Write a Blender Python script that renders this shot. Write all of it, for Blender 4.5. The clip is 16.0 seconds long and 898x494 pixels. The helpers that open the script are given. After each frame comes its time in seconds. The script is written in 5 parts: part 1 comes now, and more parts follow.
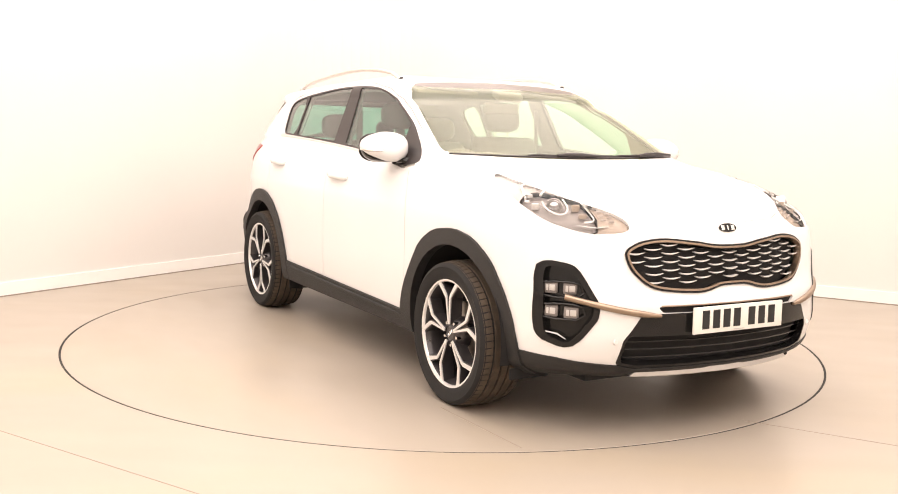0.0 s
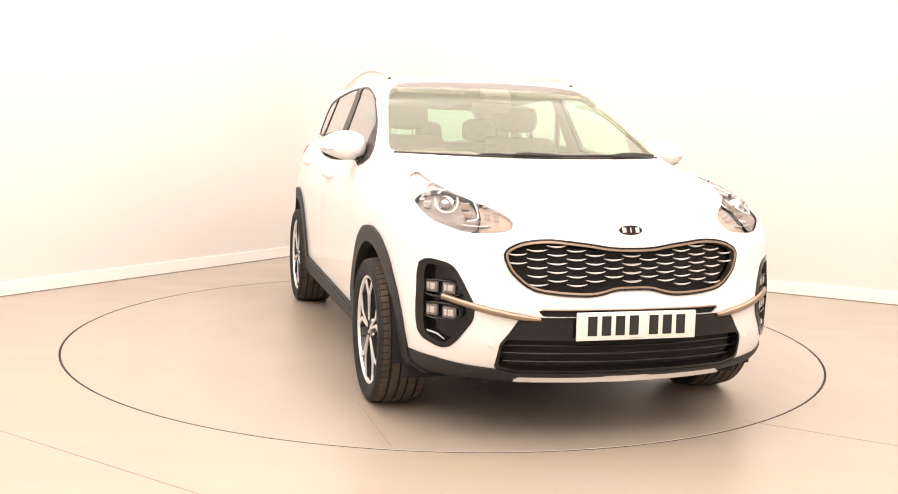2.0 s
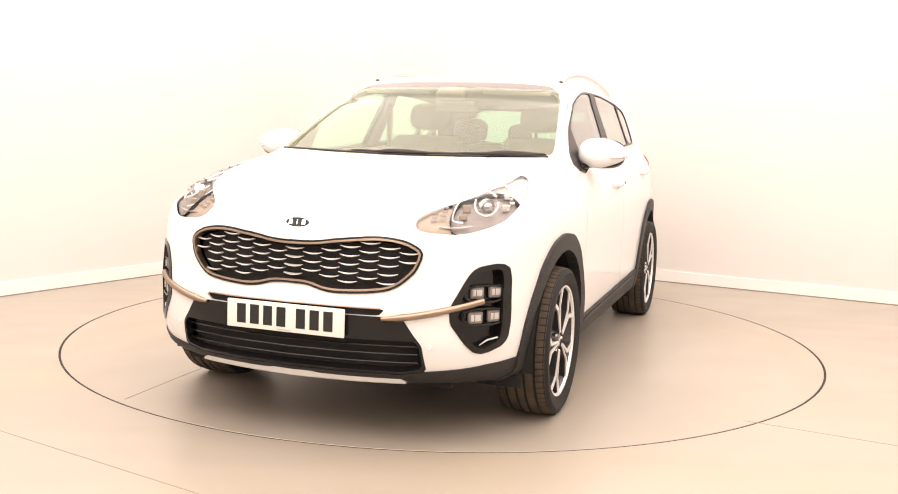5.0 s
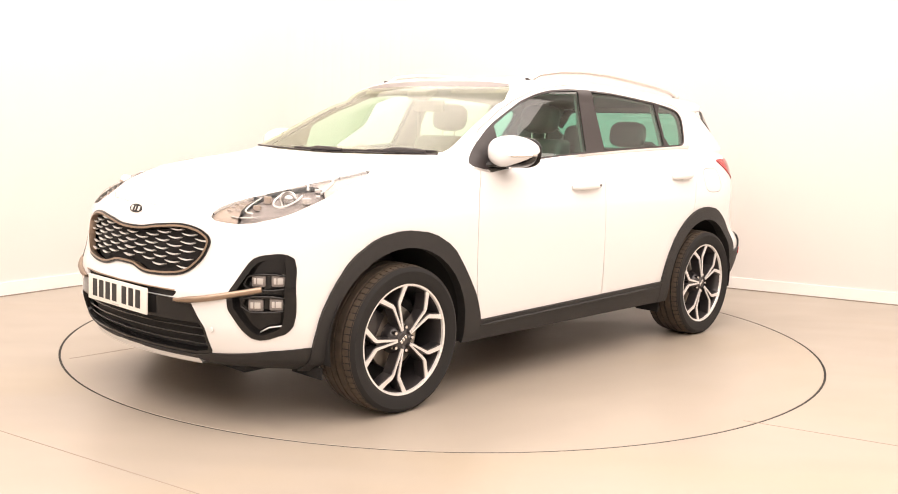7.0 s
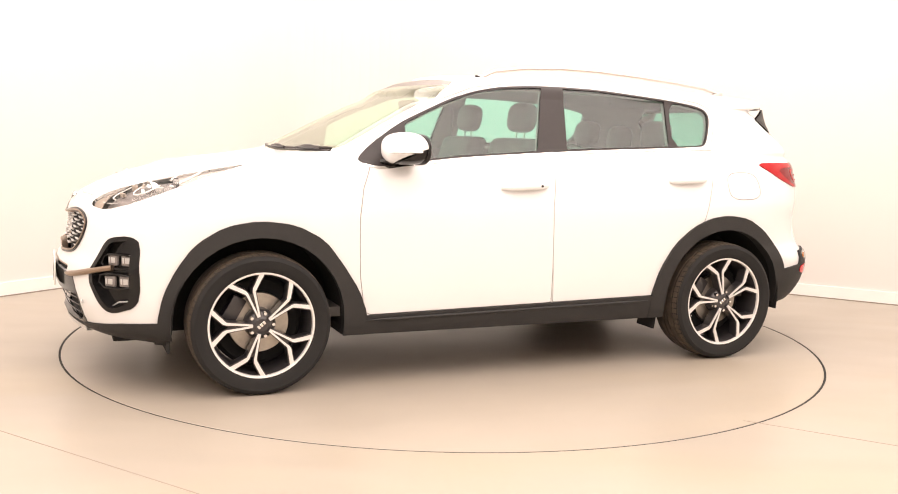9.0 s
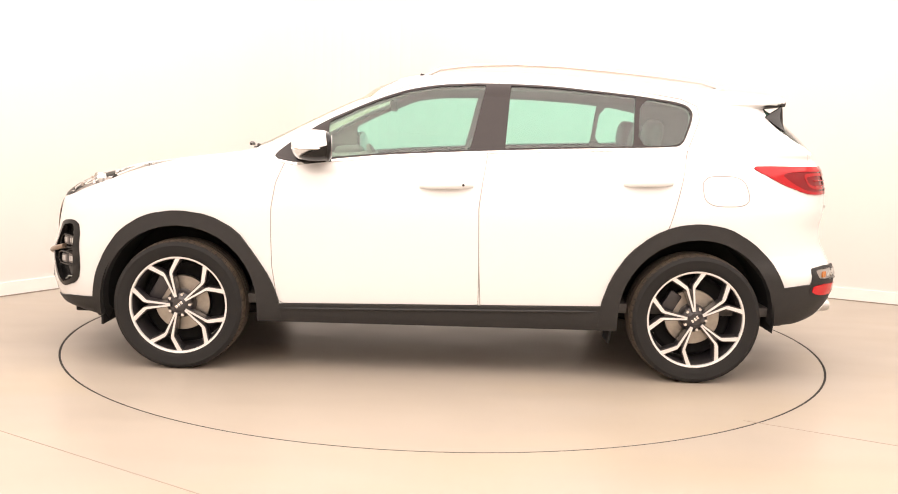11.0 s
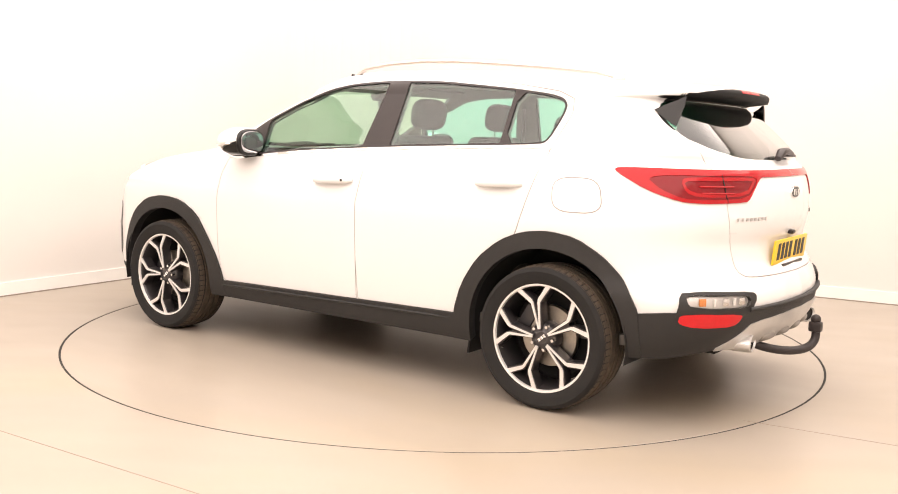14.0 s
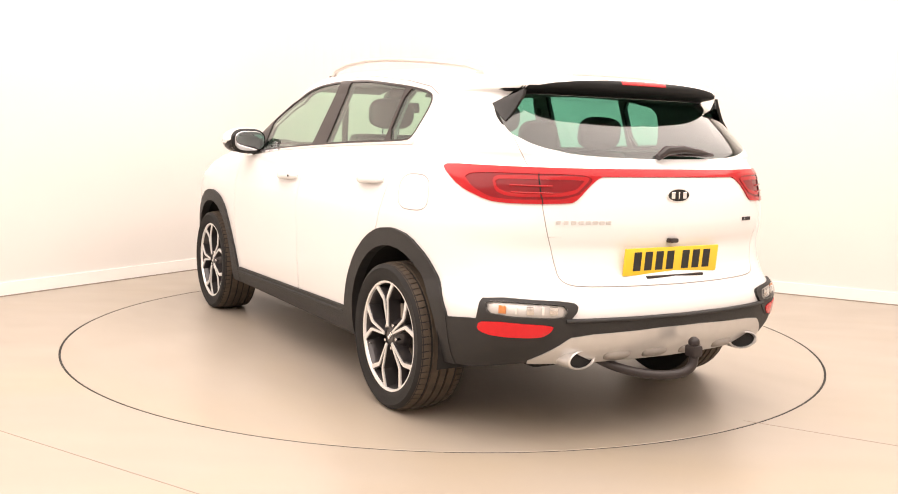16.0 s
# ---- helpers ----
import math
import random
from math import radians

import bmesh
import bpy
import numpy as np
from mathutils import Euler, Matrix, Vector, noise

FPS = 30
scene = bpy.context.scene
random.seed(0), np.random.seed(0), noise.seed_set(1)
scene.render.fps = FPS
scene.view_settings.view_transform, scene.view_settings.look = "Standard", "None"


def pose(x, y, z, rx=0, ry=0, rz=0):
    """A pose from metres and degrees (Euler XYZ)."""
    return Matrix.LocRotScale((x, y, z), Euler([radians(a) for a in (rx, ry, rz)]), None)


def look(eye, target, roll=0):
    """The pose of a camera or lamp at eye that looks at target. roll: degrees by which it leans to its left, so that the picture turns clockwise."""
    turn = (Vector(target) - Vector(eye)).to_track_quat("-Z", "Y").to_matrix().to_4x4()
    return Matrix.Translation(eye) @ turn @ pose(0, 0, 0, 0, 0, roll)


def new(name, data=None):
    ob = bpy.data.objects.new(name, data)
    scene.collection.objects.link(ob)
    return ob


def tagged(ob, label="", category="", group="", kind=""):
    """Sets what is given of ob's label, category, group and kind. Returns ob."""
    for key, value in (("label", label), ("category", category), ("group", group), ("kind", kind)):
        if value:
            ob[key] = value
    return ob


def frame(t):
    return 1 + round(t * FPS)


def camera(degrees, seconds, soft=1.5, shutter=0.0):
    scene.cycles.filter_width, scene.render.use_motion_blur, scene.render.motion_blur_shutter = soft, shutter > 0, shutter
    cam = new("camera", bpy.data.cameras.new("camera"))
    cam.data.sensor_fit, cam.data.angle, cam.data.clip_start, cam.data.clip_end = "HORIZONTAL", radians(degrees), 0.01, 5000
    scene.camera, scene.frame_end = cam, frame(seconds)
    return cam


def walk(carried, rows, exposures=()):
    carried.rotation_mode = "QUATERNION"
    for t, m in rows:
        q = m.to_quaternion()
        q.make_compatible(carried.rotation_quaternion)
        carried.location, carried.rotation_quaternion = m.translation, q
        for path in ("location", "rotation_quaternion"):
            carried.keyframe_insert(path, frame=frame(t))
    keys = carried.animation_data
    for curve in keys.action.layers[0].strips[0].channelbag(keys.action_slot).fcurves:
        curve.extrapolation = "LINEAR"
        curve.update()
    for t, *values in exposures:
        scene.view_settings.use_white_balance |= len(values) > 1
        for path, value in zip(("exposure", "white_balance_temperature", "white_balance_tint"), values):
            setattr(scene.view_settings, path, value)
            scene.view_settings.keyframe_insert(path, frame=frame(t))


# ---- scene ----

# A white car turns on a flush turntable in a small white photo booth; the camera stands still.

# ---- camera ----
cam = camera(50.764, 16.0, soft=1.0)
EYE = Vector((0.0215, -5.8735, 1.2614))
PITCH, YAW = radians(6.951), radians(-0.042)
AIM = EYE + Vector((math.sin(YAW) * math.cos(PITCH), math.cos(YAW) * math.cos(PITCH), -math.sin(PITCH)))
VIEW = look(EYE, AIM, 1.6635)
walk(cam, [(0.0, VIEW), (16.0, VIEW)])

# ---- light ----
EXPOSURE = -0.06
scene.view_settings.exposure = EXPOSURE
world = bpy.data.worlds.new("world")
scene.world = world
world.use_nodes = True
world.node_tree.nodes["Background"].inputs["Color"].default_value = (1.0, 0.95, 0.88, 1)
world.node_tree.nodes["Background"].inputs["Strength"].default_value = 0.1
LAMP_WATTS = 800.0
LAMP_COLOUR = (1.0, 0.876, 0.812)


# ---- materials ----
def mat(name, colour, rough=0.5, metal=0.0, vary=0.0, scale=8.0, bump=0.0, bump_scale=60.0, coat=0.0, colour2=None, spec=None):
    """A principled material with colour variation at two scales and fine relief, in object space."""
    m = bpy.data.materials.new(name)
    m.use_nodes = True
    nt = m.node_tree
    b = nt.nodes["Principled BSDF"]
    b.inputs["Base Color"].default_value = (*colour, 1)
    b.inputs["Roughness"].default_value = rough
    b.inputs["Metallic"].default_value = metal
    b.inputs["Coat Weight"].default_value = coat
    if spec is not None:
        b.inputs["Specular IOR Level"].default_value = spec
    if vary or colour2 or bump:
        tc = nt.nodes.new("ShaderNodeTexCoord")
    if vary or colour2:
        n1 = nt.nodes.new("ShaderNodeTexNoise")
        n1.inputs["Scale"].default_value = scale
        n1.inputs["Detail"].default_value = 8
        n1.inputs["Roughness"].default_value = 0.6
        nt.links.new(tc.outputs["Object"], n1.inputs["Vector"])
        ramp = nt.nodes.new("ShaderNodeValToRGB")
        ramp.color_ramp.elements[0].position, ramp.color_ramp.elements[1].position = 0.3, 0.7
        lo = colour2 or [c * (1 - vary) for c in colour]
        ramp.color_ramp.elements[0].color = (*lo, 1)
        ramp.color_ramp.elements[1].color = (*colour, 1)
        nt.links.new(n1.outputs["Fac"], ramp.inputs["Fac"])
        nt.links.new(ramp.outputs["Color"], b.inputs["Base Color"])
        rr = nt.nodes.new("ShaderNodeMapRange")
        rr.inputs["To Min"].default_value = max(0.02, rough * 0.93)
        rr.inputs["To Max"].default_value = min(1, rough * 1.07)
        nt.links.new(n1.outputs["Fac"], rr.inputs["Value"])
        nt.links.new(rr.outputs["Result"], b.inputs["Roughness"])
    if bump:
        n2 = nt.nodes.new("ShaderNodeTexNoise")
        n2.inputs["Scale"].default_value = bump_scale
        n2.inputs["Detail"].default_value = 5
        nt.links.new(tc.outputs["Object"], n2.inputs["Vector"])
        bp = nt.nodes.new("ShaderNodeBump")
        bp.inputs["Strength"].default_value = bump
        bp.inputs["Distance"].default_value = 0.004
        nt.links.new(n2.outputs["Fac"], bp.inputs["Height"])
        nt.links.new(bp.outputs["Normal"], b.inputs["Normal"])
    return m


def glass_mat(name, tint, gloss=1.0, rough=0.0, haze=0.0):
    """A thin tinted pane: what is behind shows through, with a mirror image by Fresnel and a painted haze."""
    m = bpy.data.materials.new(name)
    m.use_nodes = True
    nt = m.node_tree
    nt.nodes.remove(nt.nodes["Principled BSDF"])
    tr = nt.nodes.new("ShaderNodeBsdfTransparent")
    tr.inputs["Color"].default_value = (*tint, 1)
    gl = nt.nodes.new("ShaderNodeBsdfGlossy")
    gl.inputs["Roughness"].default_value = rough
    lw = nt.nodes.new("ShaderNodeLayerWeight")
    lw.inputs["Blend"].default_value = 0.5
    pw = nt.nodes.new("ShaderNodeMath")
    pw.operation = "POWER"
    pw.inputs[1].default_value = 5.0
    ma = nt.nodes.new("ShaderNodeMath")
    ma.operation = "MULTIPLY_ADD"
    ma.use_clamp = True
    ma.inputs[1].default_value = 0.9 * gloss
    ma.inputs[2].default_value = 0.045 * gloss
    mix = nt.nodes.new("ShaderNodeMixShader")
    nt.links.new(lw.outputs["Facing"], pw.inputs[0])
    nt.links.new(pw.outputs["Value"], ma.inputs[0])
    nt.links.new(ma.outputs["Value"], mix.inputs["Fac"])
    nt.links.new(tr.outputs["BSDF"], mix.inputs[1])
    nt.links.new(gl.outputs["BSDF"], mix.inputs[2])
    film = mix
    # Veiling haze put in as an even pale diffuse layer over the pane.
    if haze:
        df = nt.nodes.new("ShaderNodeBsdfDiffuse")
        df.inputs["Color"].default_value = (0.60, 0.62, 0.45, 1)
        film = nt.nodes.new("ShaderNodeMixShader")
        film.inputs["Fac"].default_value = haze
        nt.links.new(mix.outputs["Shader"], film.inputs[1])
        nt.links.new(df.outputs["BSDF"], film.inputs[2])
    nt.links.new(film.outputs["Shader"], nt.nodes["Material Output"].inputs["Surface"])
    return m


def floor_mat(name, colour, seed):
    """Worn floor paint: clouded colour, warmer patches, long scuffs and uneven gloss."""
    m = bpy.data.materials.new(name)
    m.use_nodes = True
    nt = m.node_tree
    b = nt.nodes["Principled BSDF"]
    tc = nt.nodes.new("ShaderNodeTexCoord")

    def noise(scale, stretch, lo, hi, out_lo, out_hi, detail=6):
        mp = nt.nodes.new("ShaderNodeMapping")
        mp.inputs["Location"].default_value = (seed, seed * 0.7, 0)
        mp.inputs["Rotation"].default_value = (0, 0, 0.5)
        mp.inputs["Scale"].default_value = stretch
        nz = nt.nodes.new("ShaderNodeTexNoise")
        nz.inputs["Scale"].default_value = scale
        nz.inputs["Detail"].default_value = detail
        rg = nt.nodes.new("ShaderNodeMapRange")
        for key, v in (("From Min", lo), ("From Max", hi), ("To Min", out_lo), ("To Max", out_hi)):
            rg.inputs[key].default_value = v
        nt.links.new(tc.outputs["Object"], mp.inputs["Vector"])
        nt.links.new(mp.outputs["Vector"], nz.inputs["Vector"])
        nt.links.new(nz.outputs["Fac"], rg.inputs["Value"])
        return rg.outputs["Result"]

    def tint(prev, fac, to):
        mx = nt.nodes.new("ShaderNodeMix")
        mx.data_type = "RGBA"
        mx.inputs["B"].default_value = (*to, 1)
        for sock in mx.inputs:
            if sock.name == "A" and sock.type == "RGBA":
                if prev is None:
                    sock.default_value = (*colour, 1)
                else:
                    nt.links.new(prev, sock)
            if sock.name == "B" and sock.type == "RGBA":
                sock.default_value = (*to, 1)
        nt.links.new(fac, mx.inputs["Factor"])
        return [o for o in mx.outputs if o.type == "RGBA"][0]

    c = tint(None, noise(1.3, (1, 1, 1), 0.35, 0.7, 0.0, 0.5), [v * 0.90 for v in colour])
    c = tint(c, noise(0.55, (1, 1.6, 1), 0.50, 0.72, 0.0, 0.5), (colour[0] * 1.03, colour[1] * 0.97, colour[2] * 0.82))
    c = tint(c, noise(0.9, (0.5, 4, 1), 0.45, 0.85, 0.0, 0.30, 2), [v * 0.80 for v in colour])
    nt.links.new(c, b.inputs["Base Color"])
    nt.links.new(noise(1.2, (1, 2, 1), 0.3, 0.7, 0.29, 0.40, 2), b.inputs["Roughness"])
    bp = nt.nodes.new("ShaderNodeBump")
    bp.inputs["Strength"].default_value = 0.03
    bp.inputs["Distance"].default_value = 0.004
    nt.links.new(noise(55, (1, 1, 1), 0.0, 1.0, 0.0, 1.0, 4), bp.inputs["Height"])
    nt.links.new(bp.outputs["Normal"], b.inputs["Normal"])
    return m


M_WALL = mat("white wall paint", (0.71, 0.685, 0.655), 0.7, vary=0.03, scale=1.2, bump=0.05, bump_scale=120)
M_CEIL = mat("white ceiling paint", (0.82, 0.81, 0.79), 0.8, vary=0.03, scale=2)
M_SKIRT = mat("white gloss skirting", (0.85, 0.84, 0.81), 0.3, vary=0.04, scale=5)
M_FLOOR = floor_mat("pale grey floor paint", (0.376, 0.330, 0.276), 3.1)
M_DISC = floor_mat("pale grey turntable paint", (0.378, 0.331, 0.276), 8.6)
M_GAP = mat("black gap", (0.02, 0.018, 0.016), 0.8, vary=0.2)
M_PAINT = mat("white car paint", (0.77, 0.77, 0.77), 0.22, vary=0.01, scale=3, coat=0.5)
M_CLAD = mat("black grained plastic", (0.018, 0.017, 0.017), 0.6, vary=0.25, scale=30, bump=0.25, bump_scale=500)
M_GLOSS = mat("gloss black trim", (0.010, 0.0095, 0.0095), 0.12, vary=0.1, scale=20, spec=0.35)
M_PILLAR = mat("black pillar trim", (0.032, 0.026, 0.026), 0.38, vary=0.1, scale=20, spec=0.35)
# Dark printed band, its colour lifted to brown for the haze over it.
M_FRIT = mat("brown printed glass band", (0.10, 0.078, 0.066), 0.3, vary=0.1, scale=15)
M_SHUT_FOLD = mat("shut line gap and fold shade", (0.28, 0.25, 0.235), 0.7, vary=0.1)
M_BRONZE = mat("satin bronze chrome", (0.36, 0.275, 0.21), 0.34, metal=1.0, vary=0.1, scale=20)
M_CHROME = mat("bright chrome", (0.85, 0.84, 0.83), 0.12, metal=1.0, vary=0.04, scale=20)
M_RAIL = mat("satin silver rail", (0.63, 0.57, 0.53), 0.35, metal=0.7, vary=0.06, scale=25)
M_FLOOR_SHADOW = mat("grey floor shadow line", (0.30, 0.25, 0.21), 0.8, vary=0.2, scale=30)
M_JOINT = mat("fine floor joint", (0.32, 0.268, 0.22), 0.8, vary=0.1, scale=30)
M_SILVER = mat("satin silver plastic", (0.62, 0.61, 0.60), 0.35, metal=0.6, vary=0.05, scale=25)
M_ALLOY = mat("machined alloy", (0.86, 0.85, 0.84), 0.38, metal=0.6, vary=0.05, scale=60)
M_RIMDARK = mat("dark grey alloy paint", (0.055, 0.05, 0.052), 0.3, metal=0.4, vary=0.1, scale=30, coat=0.4)
# Darker version of the silver plastic, holding the shade of the skid recesses.
M_RECESS_SHADE = mat("silver plastic greyed as recess shade", (0.30, 0.28, 0.26), 0.5, metal=0.3, vary=0.08, scale=25)
M_TYRE = mat("black tyre rubber", (0.011, 0.010, 0.0095), 0.85, vary=0.3, scale=25, bump=0.2, bump_scale=200)
M_TREAD = mat("dusty tyre tread", (0.085, 0.062, 0.042), 0.85, vary=0.45, scale=18, bump=0.3, bump_scale=150)
M_DISCBRAKE = mat("brake steel", (0.46, 0.42, 0.37), 0.38, metal=1.0, vary=0.2, scale=30)
M_LINER = mat("wheel arch liner felt", (0.012, 0.011, 0.011), 0.95, vary=0.3, scale=20)
M_TRIM = mat("dark interior plastic", (0.13, 0.12, 0.11), 0.6, vary=0.15, scale=30, bump=0.15, bump_scale=300)
M_HEADLINER = mat("grey headliner cloth", (0.36, 0.34, 0.31), 0.95, vary=0.06, scale=40, bump=0.1, bump_scale=400)
M_SEAT = mat("black leather seat", (0.12, 0.108, 0.10), 0.5, vary=0.2, scale=15, bump=0.2, bump_scale=250)
M_GLASS = glass_mat("green tinted glass", (0.50, 0.83, 0.73), gloss=2.0)
M_SCREEN = glass_mat("windscreen glass", (0.90, 0.93, 0.76), gloss=1.1, haze=0.16)
M_REARGLASS = glass_mat("dark tinted rear glass", (0.27, 0.56, 0.46), gloss=2.4)
M_LENS = glass_mat("clear lamp lens", (0.93, 0.92, 0.91), gloss=0.55)
M_HOUSE = mat("grey lamp housing", (0.26, 0.235, 0.225), 0.35, vary=0.35, scale=25)
M_LAMPPALE = mat("pale beige lamp inner", (0.50, 0.445, 0.415), 0.4, vary=0.2, scale=20)
M_LAMPWARM = mat("beige lamp inner", (0.40, 0.33, 0.27), 0.4, vary=0.2, scale=20)
M_LED = mat("white light guide", (0.85, 0.84, 0.82), 0.25, vary=0.03)
M_RED = mat("red lamp lens", (0.40, 0.009, 0.013), 0.12, vary=0.12, scale=12, spec=0.3)
M_REDDARK = mat("dark red lamp lens", (0.20, 0.005, 0.009), 0.15, vary=0.12, scale=12, spec=0.3)
M_REFLECT = mat("bright red reflector", (0.60, 0.008, 0.014), 0.15, vary=0.1, scale=40)
M_AMBER = mat("amber lens", (0.75, 0.28, 0.08), 0.25, vary=0.1)
M_PLATEW = mat("white number plate", (0.80, 0.79, 0.74), 0.35, vary=0.03, scale=20)
M_PLATEY = mat("yellow number plate", (0.85, 0.56, 0.03), 0.35, vary=0.04, scale=20)
M_INK = mat("black plate characters", (0.012, 0.012, 0.012), 0.5, vary=0.1)
M_SPOILER = mat("satin black spoiler plastic", (0.010, 0.010, 0.010), 0.6, vary=0.2, scale=20, spec=0.2)
M_DARKMIRROR = mat("door mirror glass", (0.45, 0.45, 0.46), 0.03, metal=1.0, vary=0.01)
M_MIRROR = mat("mirror glass", (0.9, 0.9, 0.9), 0.02, metal=1.0, vary=0.01)


# ---- mesh helpers ----
def make(name, verts, faces, material, parent=None, smooth=False, label=""):
    me = bpy.data.meshes.new(name)
    me.from_pydata([tuple(v) for v in verts], [], [tuple(int(i) for i in f) for f in faces])
    me.materials.append(material)
    if smooth:
        me.polygons.foreach_set("use_smooth", [True] * len(me.polygons))
    me.update()
    ob = new(name, me)
    ob.parent = parent
    return tagged(ob, label)


def part(name, bm, material, parent=None, label="", smooth=True, angle=35):
    """One bmesh as one object; edges sharper than the angle stay sharp."""
    bmesh.ops.recalc_face_normals(bm, faces=bm.faces)
    for f in bm.faces:
        f.smooth = smooth
    if smooth:
        for e in bm.edges:
            if len(e.link_faces) == 2 and e.calc_face_angle(0) > radians(angle):
                e.smooth = False
    me = bpy.data.meshes.new(name)
    bm.to_mesh(me)
    bm.free()
    me.materials.append(material)
    ob = new(name, me)
    ob.parent = parent
    return tagged(ob, label)


def box(sx, sy, sz, m=None, bevel=0.0, seg=2):
    bm = bmesh.new()
    bmesh.ops.create_cube(bm, size=1, matrix=Matrix.Diagonal((sx, sy, sz, 1)))
    if bevel:
        bmesh.ops.bevel(bm, geom=bm.edges[:], offset=bevel, segments=seg, affect="EDGES", profile=0.6)
    if m is not None:
        bm.transform(m)
    return bm


def lathe(profile, n=48, axis="y"):
    """Profile of (radius, along) turned round the axis."""
    bm = bmesh.new()
    rings = []
    for r, a in profile:
        ring = []
        for i in range(n):
            t = 2 * math.pi * i / n
            ring.append(bm.verts.new((r * math.cos(t), a, r * math.sin(t)) if axis == "y" else (r * math.cos(t), r * math.sin(t), a)))
        rings.append(ring)
    for a, b in zip(rings, rings[1:]):
        for i in range(n):
            bm.faces.new((a[i], a[(i + 1) % n], b[(i + 1) % n], b[i]))
    return bm


def tube(points, radius, n=10, flat=1.0):
    """A round or flattened tube along the points, with closed ends; radius may be one per point."""
    pts = [Vector(p) for p in points]
    rad = radius if isinstance(radius, (list, tuple)) else [radius] * len(pts)
    bm = bmesh.new()
    rings = []
    for i, p in enumerate(pts):
        d = (pts[min(i + 1, len(pts) - 1)] - pts[max(i - 1, 0)]).normalized()
        side = d.cross(Vector((0, 0, 1)))
        if side.length < 1e-3:
            side = Vector((0, 1, 0))
        side.normalize()
        up = side.cross(d)
        rings.append([bm.verts.new(p + (side * math.cos(2 * math.pi * k / n) + up * flat * math.sin(2 * math.pi * k / n)) * rad[i]) for k in range(n)])
    for a, b in zip(rings, rings[1:]):
        for k in range(n):
            bm.faces.new((a[k], a[(k + 1) % n], b[(k + 1) % n], b[k]))
    bm.faces.new(rings[0])
    bm.faces.new(rings[-1][::-1])
    return bm


def slab(outline, thick, m=None, bevel=0.0):
    """A flat outline in x, y given a thickness in z."""
    bm = bmesh.new()
    f = bm.faces.new([bm.verts.new((x, y, 0)) for x, y in outline])
    r = bmesh.ops.extrude_face_region(bm, geom=[f])
    bmesh.ops.translate(bm, verts=[v for v in r["geom"] if isinstance(v, bmesh.types.BMVert)], vec=(0, 0, thick))
    if bevel:
        bmesh.ops.bevel(bm, geom=bm.edges[:], offset=bevel, segments=2, affect="EDGES")
    if m is not None:
        bm.transform(m)
    return bm


def smooth_line(pts, closed=True, rounds=2):
    """Corner cutting of an outline."""
    p = np.array(pts, float)
    for _ in range(rounds):
        q = np.roll(p, -1, 0) if closed else p[1:]
        a = p if closed else p[:-1]
        new_pts = np.stack([0.8 * a + 0.2 * q, 0.2 * a + 0.8 * q], 1).reshape(-1, 2)
        p = new_pts if closed else np.vstack([p[:1], new_pts, p[-1:]])
    return p


def smooth3(pts, rounds=2):
    p = [Vector(a) for a in pts]
    for _ in range(rounds):
        q = [p[0]]
        for a, b in zip(p, p[1:]):
            q += [a.lerp(b, .25), a.lerp(b, .75)]
        p = q + [p[-1]]
    return p


def sdf(P, poly):
    """Signed distance of 2D points to a closed outline, negative inside."""
    d = np.full(len(P), 1e9)
    ins = np.zeros(len(P), bool)
    for a, b in zip(poly, np.roll(poly, -1, 0)):
        e = b - a
        t = np.clip(((P - a) @ e) / max(e @ e, 1e-12), 0, 1)
        d = np.minimum(d, np.hypot(*(P - a - t[:, None] * e).T))
        c = ((a[1] > P[:, 1]) != (b[1] > P[:, 1]))
        if abs(e[1]) > 1e-12:
            ins ^= c & (P[:, 0] < e[0] * (P[:, 1] - a[1]) / e[1] + a[0])
    return np.where(ins, -d, d)


# ---- the booth ----
N_LEFT = Vector((-0.84351, 0.53711, 0))    # outward normals of the two walls in view
N_RIGHT = Vector((0.47365, 0.88071, 0))
D_LEFT, D_RIGHT, D_LEFT_BACK, D_RIGHT_BACK = 3.091, 3.028, 5.2, 6.7
HEIGHT = 3.6


def meet(n1, d1, n2, d2):
    k = n1.x * n2.y - n1.y * n2.x
    return Vector(((d1 * n2.y - d2 * n1.y) / k, (n1.x * d2 - n2.x * d1) / k, 0))


C_BACK = meet(N_LEFT, D_LEFT, N_RIGHT, D_RIGHT)
C_RIGHT = meet(N_LEFT, -D_LEFT_BACK, N_RIGHT, D_RIGHT)
C_LEFT = meet(N_LEFT, D_LEFT, N_RIGHT, -D_RIGHT_BACK)
C_FRONT = meet(N_LEFT, -D_LEFT_BACK, N_RIGHT, -D_RIGHT_BACK)


def cove(radius=0.9, n=14):
    """Plan line of the two walls in view with their rounded corner."""
    a, b = (C_LEFT - C_BACK).normalized(), (C_RIGHT - C_BACK).normalized()
    pts = [C_LEFT]
    for i in range(n + 1):
        t = i / n
        p = C_BACK + a * radius * (1 - t) ** 2 + b * radius * t ** 2
        pts.append(p)
    pts.append(C_RIGHT)
    return pts


